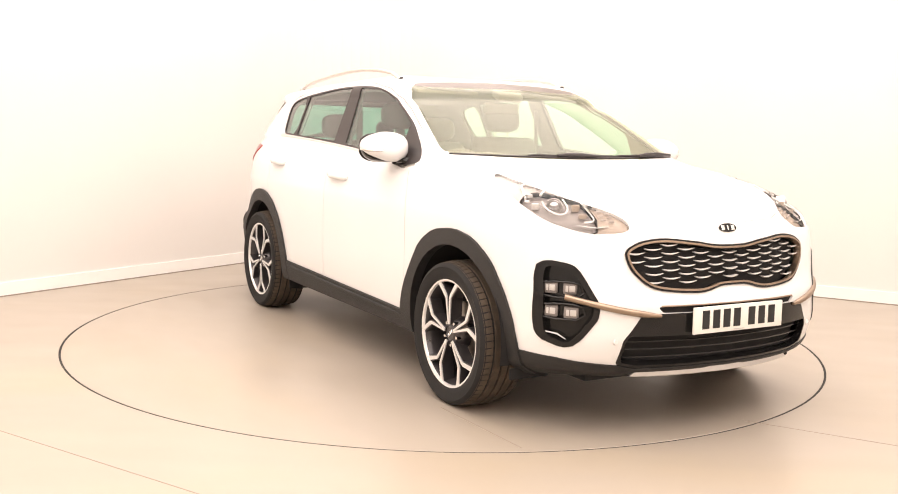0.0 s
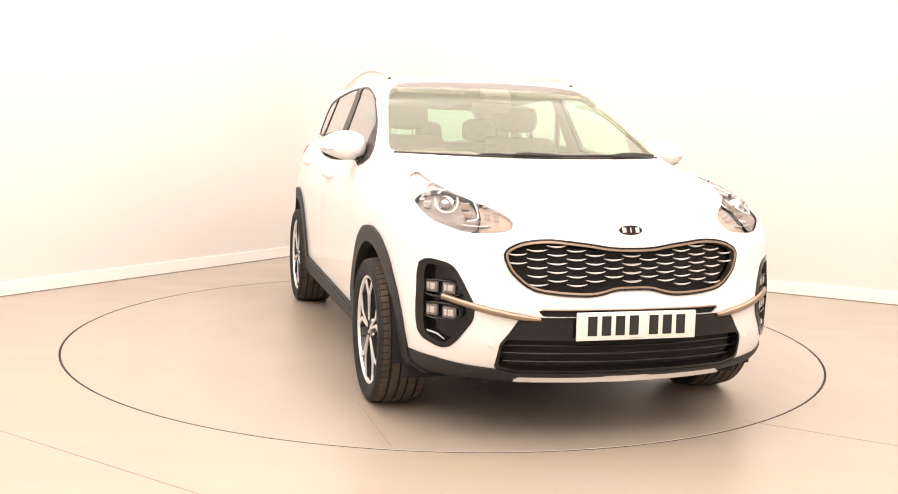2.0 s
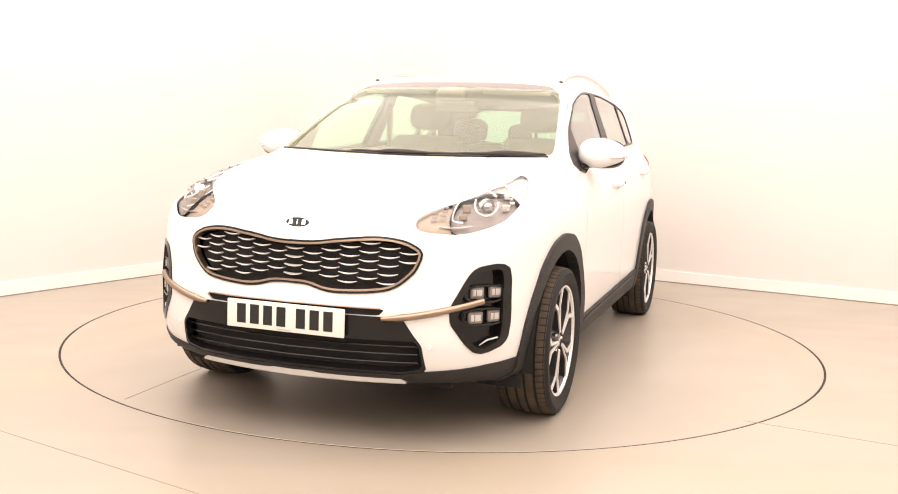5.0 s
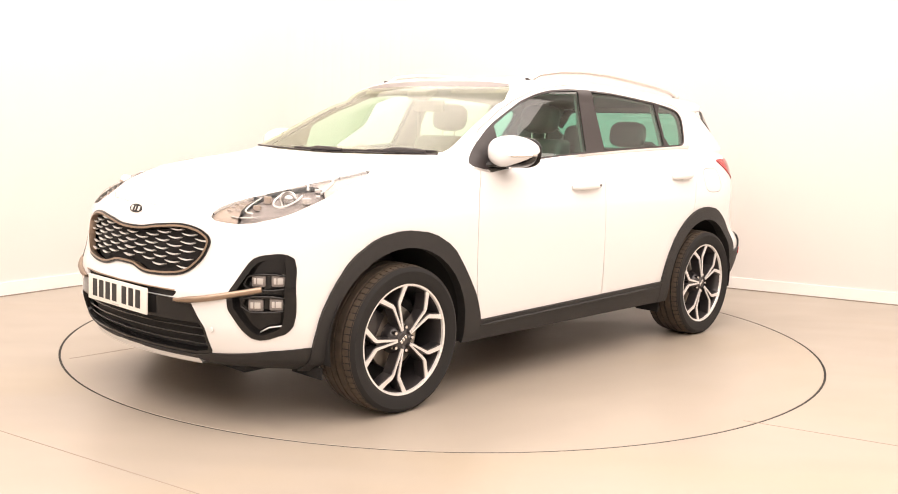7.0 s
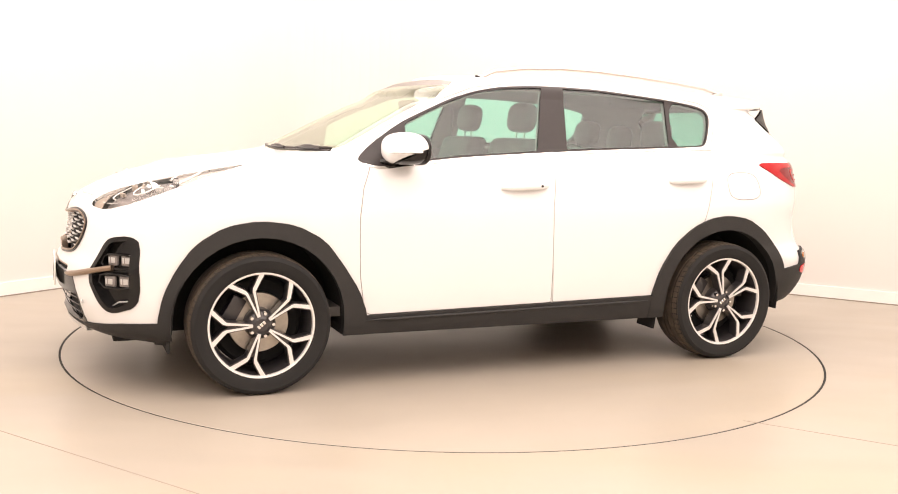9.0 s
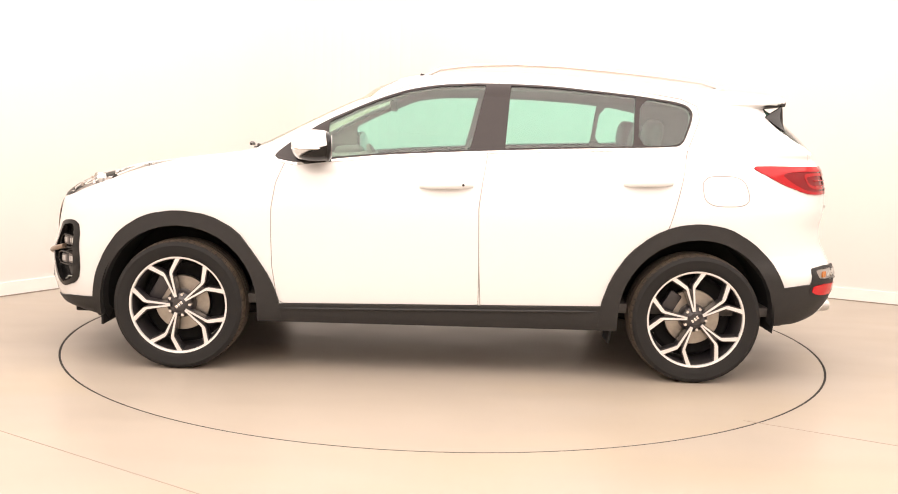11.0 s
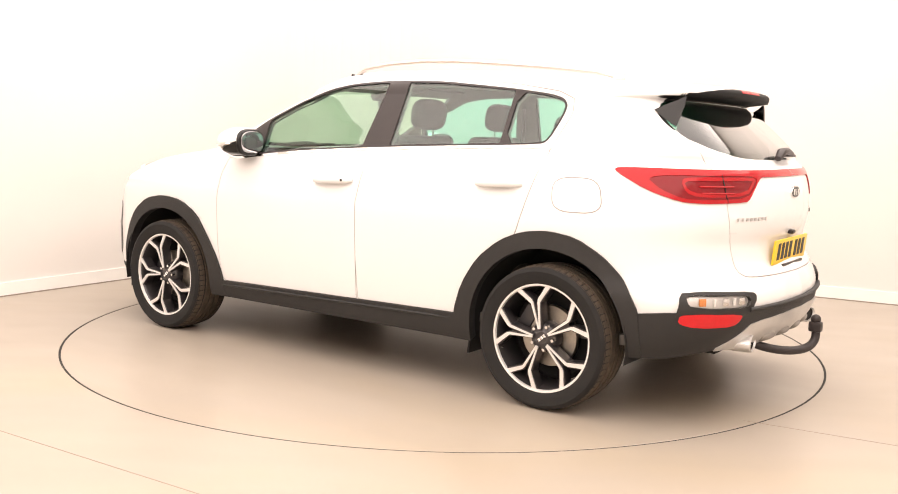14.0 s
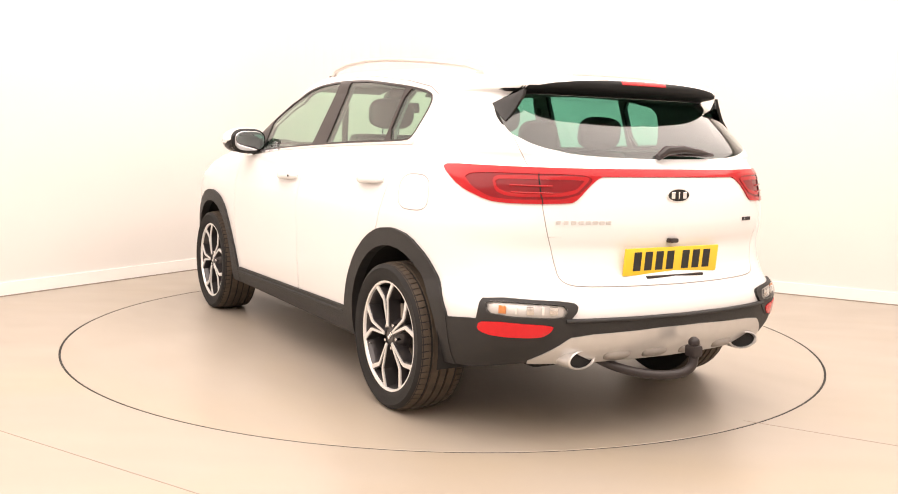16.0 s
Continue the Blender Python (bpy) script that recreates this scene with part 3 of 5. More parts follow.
# nose
GRILLE = [(0, .815), (.06, .815), (.112, .819), (.178, .830), (.33, .846), (.40, .843), (.463, .832), (.515, .806), (.530, .778), (.507, .713), (.450, .658), (.40, .634), (.30, .622), (.187, .618), (.135, .626), (.075, .643), (0, .645)]
G_HALF = GRILLE + [(-.3, .645), (-.3, .815)]
skin.cut("grille_border", "end", G_HALF, nose, 1)
skin.cut("grille_trim", "end", G_HALF, nose, 1, ("grille_border",), -0.008)
skin.cut("grille_hole", "end", G_HALF, nose, 1, ("grille_trim",), -0.016)
HEADLAMP = [(-1.575, .885), (-1.55, .912), (-1.44, .945), (-1.15, .997), (-.94, 1.034), (-.66, 1.081), (-.655, 1.071), (-.90, .968), (-1.11, .899), (-1.35, .858), (-1.55, .867)]
HL = lambda V, N: (V[:, 0] > 1.2) & (V[:, 1] > 0.3) & (V[:, 2] > .8)
skin.cut("headlamp_lens", "nose", HEADLAMP, HL, 1, ("shell",))
skin.cut("headlamp_dark", "nose", [(-1.40, .86), (-1.385, .915), (-1.273, .975), (-1.172, .990), (-.992, 1.014), (-.92, 1.0), (-.90, .955), (-1.0, .90), (-1.2, .86)], HL, 1, ("headlamp_lens",))
skin.cut("headlamp_warm", "nose", [(-1.60, .84), (-1.60, .93), (-1.45, .946), (-1.30, .968), (-1.385, .915), (-1.40, .84)], HL, 0, ("headlamp_lens",))
FOG = [(.625, .547), (.69, .700), (.72, .738), (.795, .752), (.825, .725), (.829, .52), (.818, .425), (.752, .390), (.713, .402)]
skin.cut("fog_surround", "end", FOG, nose, 1)
skin.cut("fog_hole", "end", FOG, nose, 1, ("fog_surround",), -0.022)
INTAKE = [(-.3, .548), (.44, .540), (.476, .532), (.512, .475), (.545, .430), (.556, .322), (.47, .303), (-.3, .303)]
skin.cut("intake_panel", "end", INTAKE, nose, 0, ("shell", "front_lower_cladding"))
skin.cut("intake_hole", "end", [(-.3, .448), (.518, .448), (.536, .425), (.542, .335), (.47, .318), (-.3, .318)], nose, 0, ("intake_panel",))
skin.cut("upper_slot", "end", [(-.3, .572), (.395, .570), (.41, .556), (.375, .543), (-.3, .543)], nose, 0)
# tail
skin.cut("rear_window", "end", [(-.3, 1.437), (.3, 1.434), (.53, 1.428), (.60, 1.413), (.635, 1.365), (.652, 1.318), (.657, 1.262), (.60, 1.214), (.45, 1.182), (.239, 1.172), (-.3, 1.169)],
         lambda V, N: (V[:, 0] < -1.6) & (V[:, 2] < 1.4355), 1)
skin.cut("spoiler_underside", "end", [(-.3, 1.4525), (.9, 1.4525), (.9, 1.4), (-.3, 1.4)], lambda V, N: (V[:, 0] < -1.7) & (N[:, 2] < -.2), 0)
skin.cut("spoiler_edge", "end", [(-.3, 1.500), (0, 1.500), (.2, 1.497), (.335, 1.489), (.46, 1.475), (.57, 1.450), (-.3, 1.450)], lambda V, N: (V[:, 0] < -1.8) & (V[:, 2] > 1.4526), 0)
skin.cut("brake_lamp", "end", [(-.3, 1.497), (.128, 1.495), (.128, 1.480), (-.3, 1.481)], lambda V, N: (V[:, 0] < -1.8) & (V[:, 2] > 1.453), 0, ("spoiler_edge",))
TAILLAMP = [(-.795, 1.113), (-.83, 1.128), (-1.28, 1.128), (-1.56, 1.127), (-1.76, 1.126), (-1.76, 1.096), (-1.73, 1.090), (-1.69, 1.062), (-1.625, 1.003), (-1.595, .990), (-1.28, .984), (-1.134, .990), (-.947, 1.036)]
TL = lambda V, N: (V[:, 0] < -1.2) & (V[:, 1] > 0.2) & (V[:, 2] > .8) & (V[:, 2] < 1.3)
skin.cut("tail_lamp", "tail", TAILLAMP, TL, 1)
skin.cut("tail_lamp_core", "tail", [(-.96, 1.088), (-1.08, 1.102), (-1.64, 1.104), (-1.71, 1.085), (-1.61, 1.008), (-1.28, 1.000), (-1.15, 1.004), (-1.03, 1.040)], TL, 1, ("tail_lamp",))
GUIDE = [(-1.145, 1.080), (-1.18, 1.096), (-1.67, 1.098), (-1.685, 1.084), (-1.605, 1.017), (-1.25, 1.010), (-1.17, 1.030)]
skin.cut("tail_guide", "tail", GUIDE, TL, 1, ("tail_lamp_core",))
skin.cut("tail_cells", "tail", GUIDE, TL, 1, ("tail_guide",), -0.015)
skin.cut("tail_bar", "end", [(-.3, 1.127), (.44, 1.126), (.44, 1.096), (-.3, 1.098)], lambda V, N: (V[:, 0] < -1.9) & (V[:, 2] > .9), 0)
skin.cut("rear_fog_surround", "end", [(.50, .575), (.52, .602), (.815, .612), (.832, .555), (.834, .472), (.80, .452), (.64, .452), (.58, .495)], lambda V, N: V[:, 0] < -1.5, 1, ("shell", "rear_lower_cladding"))
skin.cut("rear_fog_lens", "end", [(.548, .572), (.565, .590), (.795, .598), (.815, .58), (.808, .546), (.56, .540)], lambda V, N: V[:, 0] < -1.5, 1, ("rear_fog_surround",))
skin.cut("reflector", "end", [(.60, .515), (.825, .525), (.828, .478), (.79, .463), (.645, .465), (.61, .490)], lambda V, N: V[:, 0] < -1.5, 1, ("rear_fog_surround",))
skin.cut("rear_skid", "end", [(-.3, .485), (.1, .485), (.44, .474), (.53, .463), (.60, .41), (.665, .362), (.65, .345), (.60, .335), (-.3, .345)], lambda V, N: V[:, 0] < -1.5, 0, ("rear_lower_cladding",))
# panels with shut lines
FRONT_DOOR = [(.79, 1.16), (.80, 1.085), (.842, .978), (.862, .845), (.861, .70), (.856, .55), (.83, .375), (.80, .356), (-.21, .374), (-.206, .60), (-.198, .879), (-.215, 1.011), (-.239, 1.153),
              (-.297, 1.538), (-.154, 1.541), (.187, 1.496), (.48, 1.383), (.70, 1.268)]
REAR_DOOR = [(-.22, .375), (-.206, .60), (-.198, .879), (-.215, 1.011), (-.239, 1.153), (-.297, 1.538), (-.573, 1.537), (-1.021, 1.500), (-1.25, 1.466), (-1.335, 1.43), (-1.345, 1.36), (-1.274, 1.194),
             (-1.238, 1.036), (-1.203, .903), (-1.174, .80), (-1.10, .757), (-.98, .66), (-.895, .53), (-.85, .386)]
skin.panel("front_door", "side", FRONT_DOOR, side, 0)
skin.panel("rear_door", "side", REAR_DOOR, side, 0)
skin.panel("fuel_flap", "side", [(-1.335, 1.072), (-1.56, 1.075), (-1.60, .922), (-1.355, .918)], side, 3, line="flap_line")
skin.panel("bonnet", "top", [(2.082, -.3), (2.082, .15), (2.05, .35), (1.995, .452), (1.93, .482), (1.75, .60), (1.585, .655), (1.50, .752), (1.40, .775), (.95, .775), (.93, .70), (1.06, .4), (1.085, -.3)],
           lambda V, N: (V[:, 2] > .8995) & (V[:, 2] < 1.2) & (V[:, 0] > .8), 0)
skin.panel("tailgate", "tail", [(-2.6, 1.445), (-1.25, 1.445), (-1.15, 1.41), (-1.12, 1.36), (-1.15, 1.31), (-1.235, 1.256), (-1.29, 1.195), (-1.335, 1.137), (-1.40, 1.115), (-1.42, 1.068), (-1.435, 1.00),
                               (-1.456, .933), (-1.477, .86), (-1.51, .76), (-1.545, .69), (-1.61, .664), (-1.75, .657), (-2.6, .653)], lambda V, N: (V[:, 0] < -1.4) & (V[:, 2] < 1.4355), 1)
skin.cut("spoiler_edge", "end", [(-.3, 1.4527), (.64, 1.4527), (.665, 1.40), (.60, 1.395), (-.3, 1.395)], lambda V, N: (V[:, 0] < -1.74) & (V[:, 2] < 1.4529), 0, ("shell", "tailgate", "shut_line"))
skin.cut("spoiler_edge", "end", [(.45, 1.4527), (.60, 1.4527), (.632, 1.40), (.656, 1.33), (.66, 1.295), (.64, 1.295), (.55, 1.40)], lambda V, N: (V[:, 0] < -1.72) & (V[:, 2] < 1.4529), 0, ("shell", "tailgate", "shut_line"))
# Thin grey line paints the shade along the tailgate's crease; no gap here.
skin.cut("tailgate_fold", "end", [(-.3, .849), (.68, .856), (.68, .851), (-.3, .844)], tail, 0, ("tailgate",))
skin.cut("front_bumper", "side", [(1.79, .1), (1.79, .86), (1.82, .905), (2.4, .905), (2.4, .1)], nose, 0)
skin.cut("rear_bumper", "side", [(-1.79, .1), (-1.79, .64), (-1.9, .70), (-2.4, .66), (-2.4, .1)], tail, 0)

cen = skin.V[skin.F].mean(1)
curve = np.interp(cen[:, 1], [0, .2, .335, .46, .58, .64], [1.500, 1.497, 1.489, 1.475, 1.4527, 1.440])
rest = np.isin(skin.lab, [skin.id(n) for n in ("shell", "tailgate", "shut_line")])
skin.lab[rest & (cen[:, 0] < -1.74) & (cen[:, 2] > 1.40) & (cen[:, 2] < curve) & (cen[:, 1] < .565)] = skin.id("spoiler_edge")
P = lambda *a, **k: skin.mesh(*a, **k)
P("body_shell", ["shell"], M_PAINT, car, label="white painted body shell with roof and wings")
P("shut_gap", ["shut_line", "tailgate_fold"], M_SHUT_FOLD, car, offset=-0.0025, flange=0.0, label="narrow grey shut lines between the panels and the painted shade of the tailgate fold")
P("bonnet", ["bonnet"], M_PAINT, car)
tailgate = P("tailgate", ["tailgate"], M_PAINT, car)
front_bumper = P("front_bumper", ["front_bumper"], M_PAINT, car)
rear_bumper = P("rear_bumper", ["rear_bumper"], M_PAINT, car)
P("windscreen", ["windscreen"], M_SCREEN, car, flange=0.006, label="greenish windscreen glass")
P("windscreen_border", ["windscreen_border"], M_FRIT, car, flange=0.006, label="brown band along the windscreen top")
P("rear_window", ["rear_window"], M_REARGLASS, tailgate, flange=0.006, label="dark tinted rear window")
P("spoiler_underside", ["spoiler_underside", "spoiler_edge"], M_SPOILER, tailgate, flange=0, label="satin black underside of the roof spoiler")
P("brake_lamp", ["brake_lamp"], M_RED, tailgate, offset=0.002, label="red high brake lamp")
P("tail_light_bar", ["tail_bar"], M_RED, tailgate, offset=0.006, label="thin red light bar")
P("grille_border", ["grille_border"], M_GLOSS, front_bumper, offset=0.006, flange=0.03, label="gloss black grille border")
P("grille_trim", ["grille_trim"], M_BRONZE, front_bumper, offset=0.009, flange=0.03, label="satin bronze grille trim")
P("grille_back", ["grille_hole"], M_LINER, front_bumper, offset=-0.035, flange=0, label="black grille backing")
P("intake_panel", ["intake_panel"], M_GLOSS, front_bumper, offset=0.002, flange=0.03, label="gloss black plate panel")
P("intake_back", ["intake_hole"], M_LINER, front_bumper, offset=-0.05, flange=0, label="dark lower air intake")
P("upper_slot", ["upper_slot"], M_LINER, front_bumper, offset=-0.012, flange=0)
P("rear_skid_plate", ["rear_skid"], M_SILVER, rear_bumper, offset=0.014, flange=0.03, label="satin silver skid plate")
for s in (1, -1):
    door = P("front_door", ["front_door"], M_PAINT, car, sides=(s,))
    P("window_pane", ["front_pane"], M_GLASS, door, sides=(s,), flange=0.005, offset=-0.004, label="green tinted window pane")
    door2 = P("rear_door", ["rear_door"], M_PAINT, car, sides=(s,))
    P("window_pane", ["rear_pane"], M_GLASS, door2, sides=(s,), flange=0.005, offset=-0.004, label="green tinted window pane")
    P("quarter_window", ["quarter_pane"], M_GLASS, car, sides=(s,), flange=0.005, offset=-0.004, label="green tinted quarter window")
    P("window_frame", ["window_frame"], M_PILLAR, car, sides=(s,), offset=0.001, flange=0.02, label="black window pillar trim")
    P("belt_moulding", ["belt_trim"], M_CHROME, car, sides=(s,), offset=0.004, label="bright chrome belt moulding")
    if s > 0:
        P("fuel_flap", ["fuel_flap"], M_PAINT, car, sides=(s,), label="white fuel flap")
        P("fuel_flap_gap", ["flap_line"], M_SHUT_FOLD, car, sides=(s,), offset=-0.0025, flange=0)
    else:
        P("quarter_panel", ["fuel_flap", "flap_line"], M_PAINT, car, sides=(s,), flange=0)
    P("wheel_arch_cladding", ["arch_cladding_front"], M_CLAD, car, sides=(s,), offset=0.014, flange=0.05, label="black plastic wheel arch cladding")
    P("wheel_arch_cladding", ["arch_cladding_rear"], M_CLAD, car, sides=(s,), offset=0.014, flange=0.05, label="black plastic wheel arch cladding")
    P("sill_cladding", ["sill_cladding"], M_CLAD, car, sides=(s,), offset=0.012, flange=0.06, label="black plastic sill cladding")
    P("fog_lamp_surround", ["fog_surround"], M_GLOSS, front_bumper, sides=(s,), offset=0.004, flange=0.04, label="gloss black fog lamp surround")
    P("fog_lamp_recess", ["fog_hole"], M_GLOSS, front_bumper, sides=(s,), offset=-0.035, flange=0)
    lamp = P("headlight", ["headlamp_lens", "headlamp_dark", "headlamp_warm"], M_LENS, car, sides=(s,), offset=0.001, flange=0, label="clear headlight with a projector and white light guides")
    P("housing", ["headlamp_lens"], M_LAMPPALE, lamp, sides=(s,), offset=-0.012, flange=-0.0125, label="pale upper lamp housing")
    P("housing", ["headlamp_dark"], M_HOUSE, lamp, sides=(s,), offset=-0.022, flange=-0.010, label="dark grey lamp housing")
    P("housing", ["headlamp_warm"], M_LAMPWARM, lamp, sides=(s,), offset=-0.014, flange=-0.0145, label="beige indicator housing")
    tl = P("tail_light", ["tail_lamp"], M_RED, car, sides=(s,), offset=0.006, flange=0.03, label="red wraparound tail light")
    P("light_core", ["tail_lamp_core"], M_REDDARK, tl, sides=(s,), offset=0.003, flange=0.01, label="darker red lamp core")
    P("light_guide", ["tail_guide"], M_RED, tl, sides=(s,), offset=0.005, flange=0.01, label="bright red light guide")
    P("light_cell", ["tail_cells"], M_REDDARK, tl, sides=(s,), offset=0.002, flange=0.01)
    P("rear_fog_surround", ["rear_fog_surround"], M_CLAD, rear_bumper, sides=(s,), offset=0.012, flange=0.03)
    P("reversing_lamp", ["rear_fog_lens"], M_LENS, rear_bumper, sides=(s,), offset=0.016, flange=0.02, label="clear reversing lamp")
    P("reversing_lamp_housing", ["rear_fog_lens"], M_SILVER, rear_bumper, sides=(s,), offset=-0.004, flange=0)
    P("reflector", ["reflector"], M_REFLECT, rear_bumper, sides=(s,), offset=0.016, flange=0.02, label="bright red reflector")
P("front_lower_cladding", ["front_lower_cladding"], M_CLAD, front_bumper, offset=0.006, flange=0.08, label="black plastic lower lip")
P("rear_lower_cladding", ["rear_lower_cladding"], M_CLAD, rear_bumper, offset=0.010, flange=0.08, label="black plastic lower rear bumper")
PAINTED = ["shell", "shut_line", "bonnet", "front_door", "rear_door", "tailgate", "fuel_flap", "window_frame", "rear_bumper", "belt_trim", "tail_lamp", "tail_lamp_core", "tail_guide", "tail_cells", "tail_bar", "sill_cladding"]
P("interior_trim", PAINTED, M_TRIM, car, offset=-0.045, flange=0, label="dark interior trim", keep=lambda c: (c[:, 2] < 1.17) & (c[:, 2] > .30) & (c[:, 0] < 1.0) & (c[:, 0] > -2.12))
P("headliner", ["shell", "shut_line", "front_door", "rear_door", "window_frame", "spoiler_underside", "tailgate"], M_HEADLINER, car, offset=-0.035, flange=0, label="pale grey headliner and pillar trim", keep=lambda c: (c[:, 2] >= 1.17) & (c[:, 0] > -1.85))
P("bonnet_underside", ["bonnet", "shell"], M_LINER, car, offset=-0.06, flange=0, keep=lambda c: (c[:, 0] > 1.0) & (c[:, 2] > .8))

# ---- nose details ----
S2 = (1, -1)


def grille_bars():
    """Small bright wing-shaped bars in staggered columns across the grille."""
    poly = smooth_line(GRILLE + [(-y, z) for y, z in GRILLE[::-1][1:-1]], True, 1)
    bm = bmesh.new()
    n = 8
    rings = []
    for i in range(n + 1):
        u = i / n * 2 - 1
        zc = 0.0065 * u * u - 0.003
        h = 0.0040 * (1 - 0.75 * abs(u) ** 2.2)
        rings.append([bm.verts.new((dx, u * 0.041, zc + dz)) for dx, dz in ((0.000, -h), (0.012, -h * 0.6), (0.012, h * 0.6), (0.0, h))])
    for a, b in zip(rings, rings[1:]):
        for k in range(4):
            bm.faces.new((a[k], a[(k + 1) % 4], b[(k + 1) % 4], b[k]))
    bm.faces.new(rings[0])
    bm.faces.new(rings[-1][::-1])
    proto = part("grille_bar", bm, M_ALLOY, front_bumper)
    first = True
    for c in range(-6, 7):
        y = c * 0.0785
        for r in range(-4, 9):
            z = 0.646 + r * 0.0340 + (0.0170 if c % 2 else 0)
            if sdf(np.array([(y, z)]), poly)[0] > -0.027:
                continue
            ob = proto if first else new("grille_bar", proto.data)
            first = False
            ob.parent = front_bumper
            ob.matrix_basis = pose(front_x(y, z) - 0.022, y, z, 0, 4, math.degrees(math.atan2(front_x(y + 0.02, z) - front_x(y - 0.02, z), -0.04)) * -1 + 180 if y else 0)
            if y:
                slope = (front_x(y + 0.02, z) - front_x(y - 0.02, z)) / 0.04
                ob.matrix_basis = pose(front_x(y, z) - 0.020, y, z, 0, -12, -math.degrees(math.atan(slope)))


grille_bars()


def ellipse_disc(ry, rz, thick, n=36, bevel=0.002):
    """An upright oval button facing x."""
    o = [(ry * math.cos(2 * math.pi * i / n), rz * math.sin(2 * math.pi * i / n)) for i in range(n)]
    bm = slab(o, thick)
    bm.transform(Matrix(((0, 0, 1, 0), (1, 0, 0, 0), (0, 1, 0, 0), (0, 0, 0, 1))))
    return bm


def badge(parent, x, z, ry, rz, facing, tilt):
    m = pose(x, 0, z, 0, tilt * facing, 0 if facing > 0 else 180)
    ring = part("badge", ellipse_disc(ry, rz, 0.010), M_CHROME, parent, "dark oval badge with a bright rim")
    ring.matrix_basis = m
    part("badge_face", ellipse_disc(ry * 0.92, rz * 0.86, 0.012), M_GLOSS, ring)
    for i, w in enumerate((0.32, 0.10, 0.32)):
        part("badge_bar", box(0.014, ry * w, rz * 0.95, pose(0.007, (i - 1) * ry * 0.52, 0), 0.001, 1), M_CHROME, ring)


badge(front_bumper, front_x(0, .880) - 0.004, .880, .056, .023, 1, -22)
badge(tailgate, rear_x(0, 1.024) + 0.004, 1.024, .062, .029, -1, 0)


def number_plate(parent, x, y0, z, facing, material, tilt, label):
    m = pose(x, y0, z, 0, tilt, 0 if facing > 0 else 180)
    plate = part("number_plate", box(0.010, 0.526, 0.114, None, 0.004, 2), material, parent, label)
    plate.matrix_basis = m
    ys = [-0.196 + 0.0605 * i for i in range(4)] + [0.088 + 0.0605 * i - 0.015 for i in range(3)]
    for y in ys:
        part("plate_bar", box(0.002, 0.041, 0.079, pose(0.0055, y, 0.002), 0.0008, 1), M_INK, plate)
    part("plate_maker_bar", box(0.002, 0.06, 0.005, pose(0.0055, 0.0, -0.049)), M_SILVER, plate)
    return plate


number_plate(front_bumper, 2.226, 0, .510, 1, M_PLATEW, -1, "white front number plate with dark bars")
number_plate(tailgate, -2.172, .014, .752, -1, M_PLATEY, 5, "yellow rear number plate with dark bars")
part("plate_bracket", box(0.02, 0.32, 0.012, pose(-2.178, 0, .686), 0.003), M_PILLAR, tailgate)


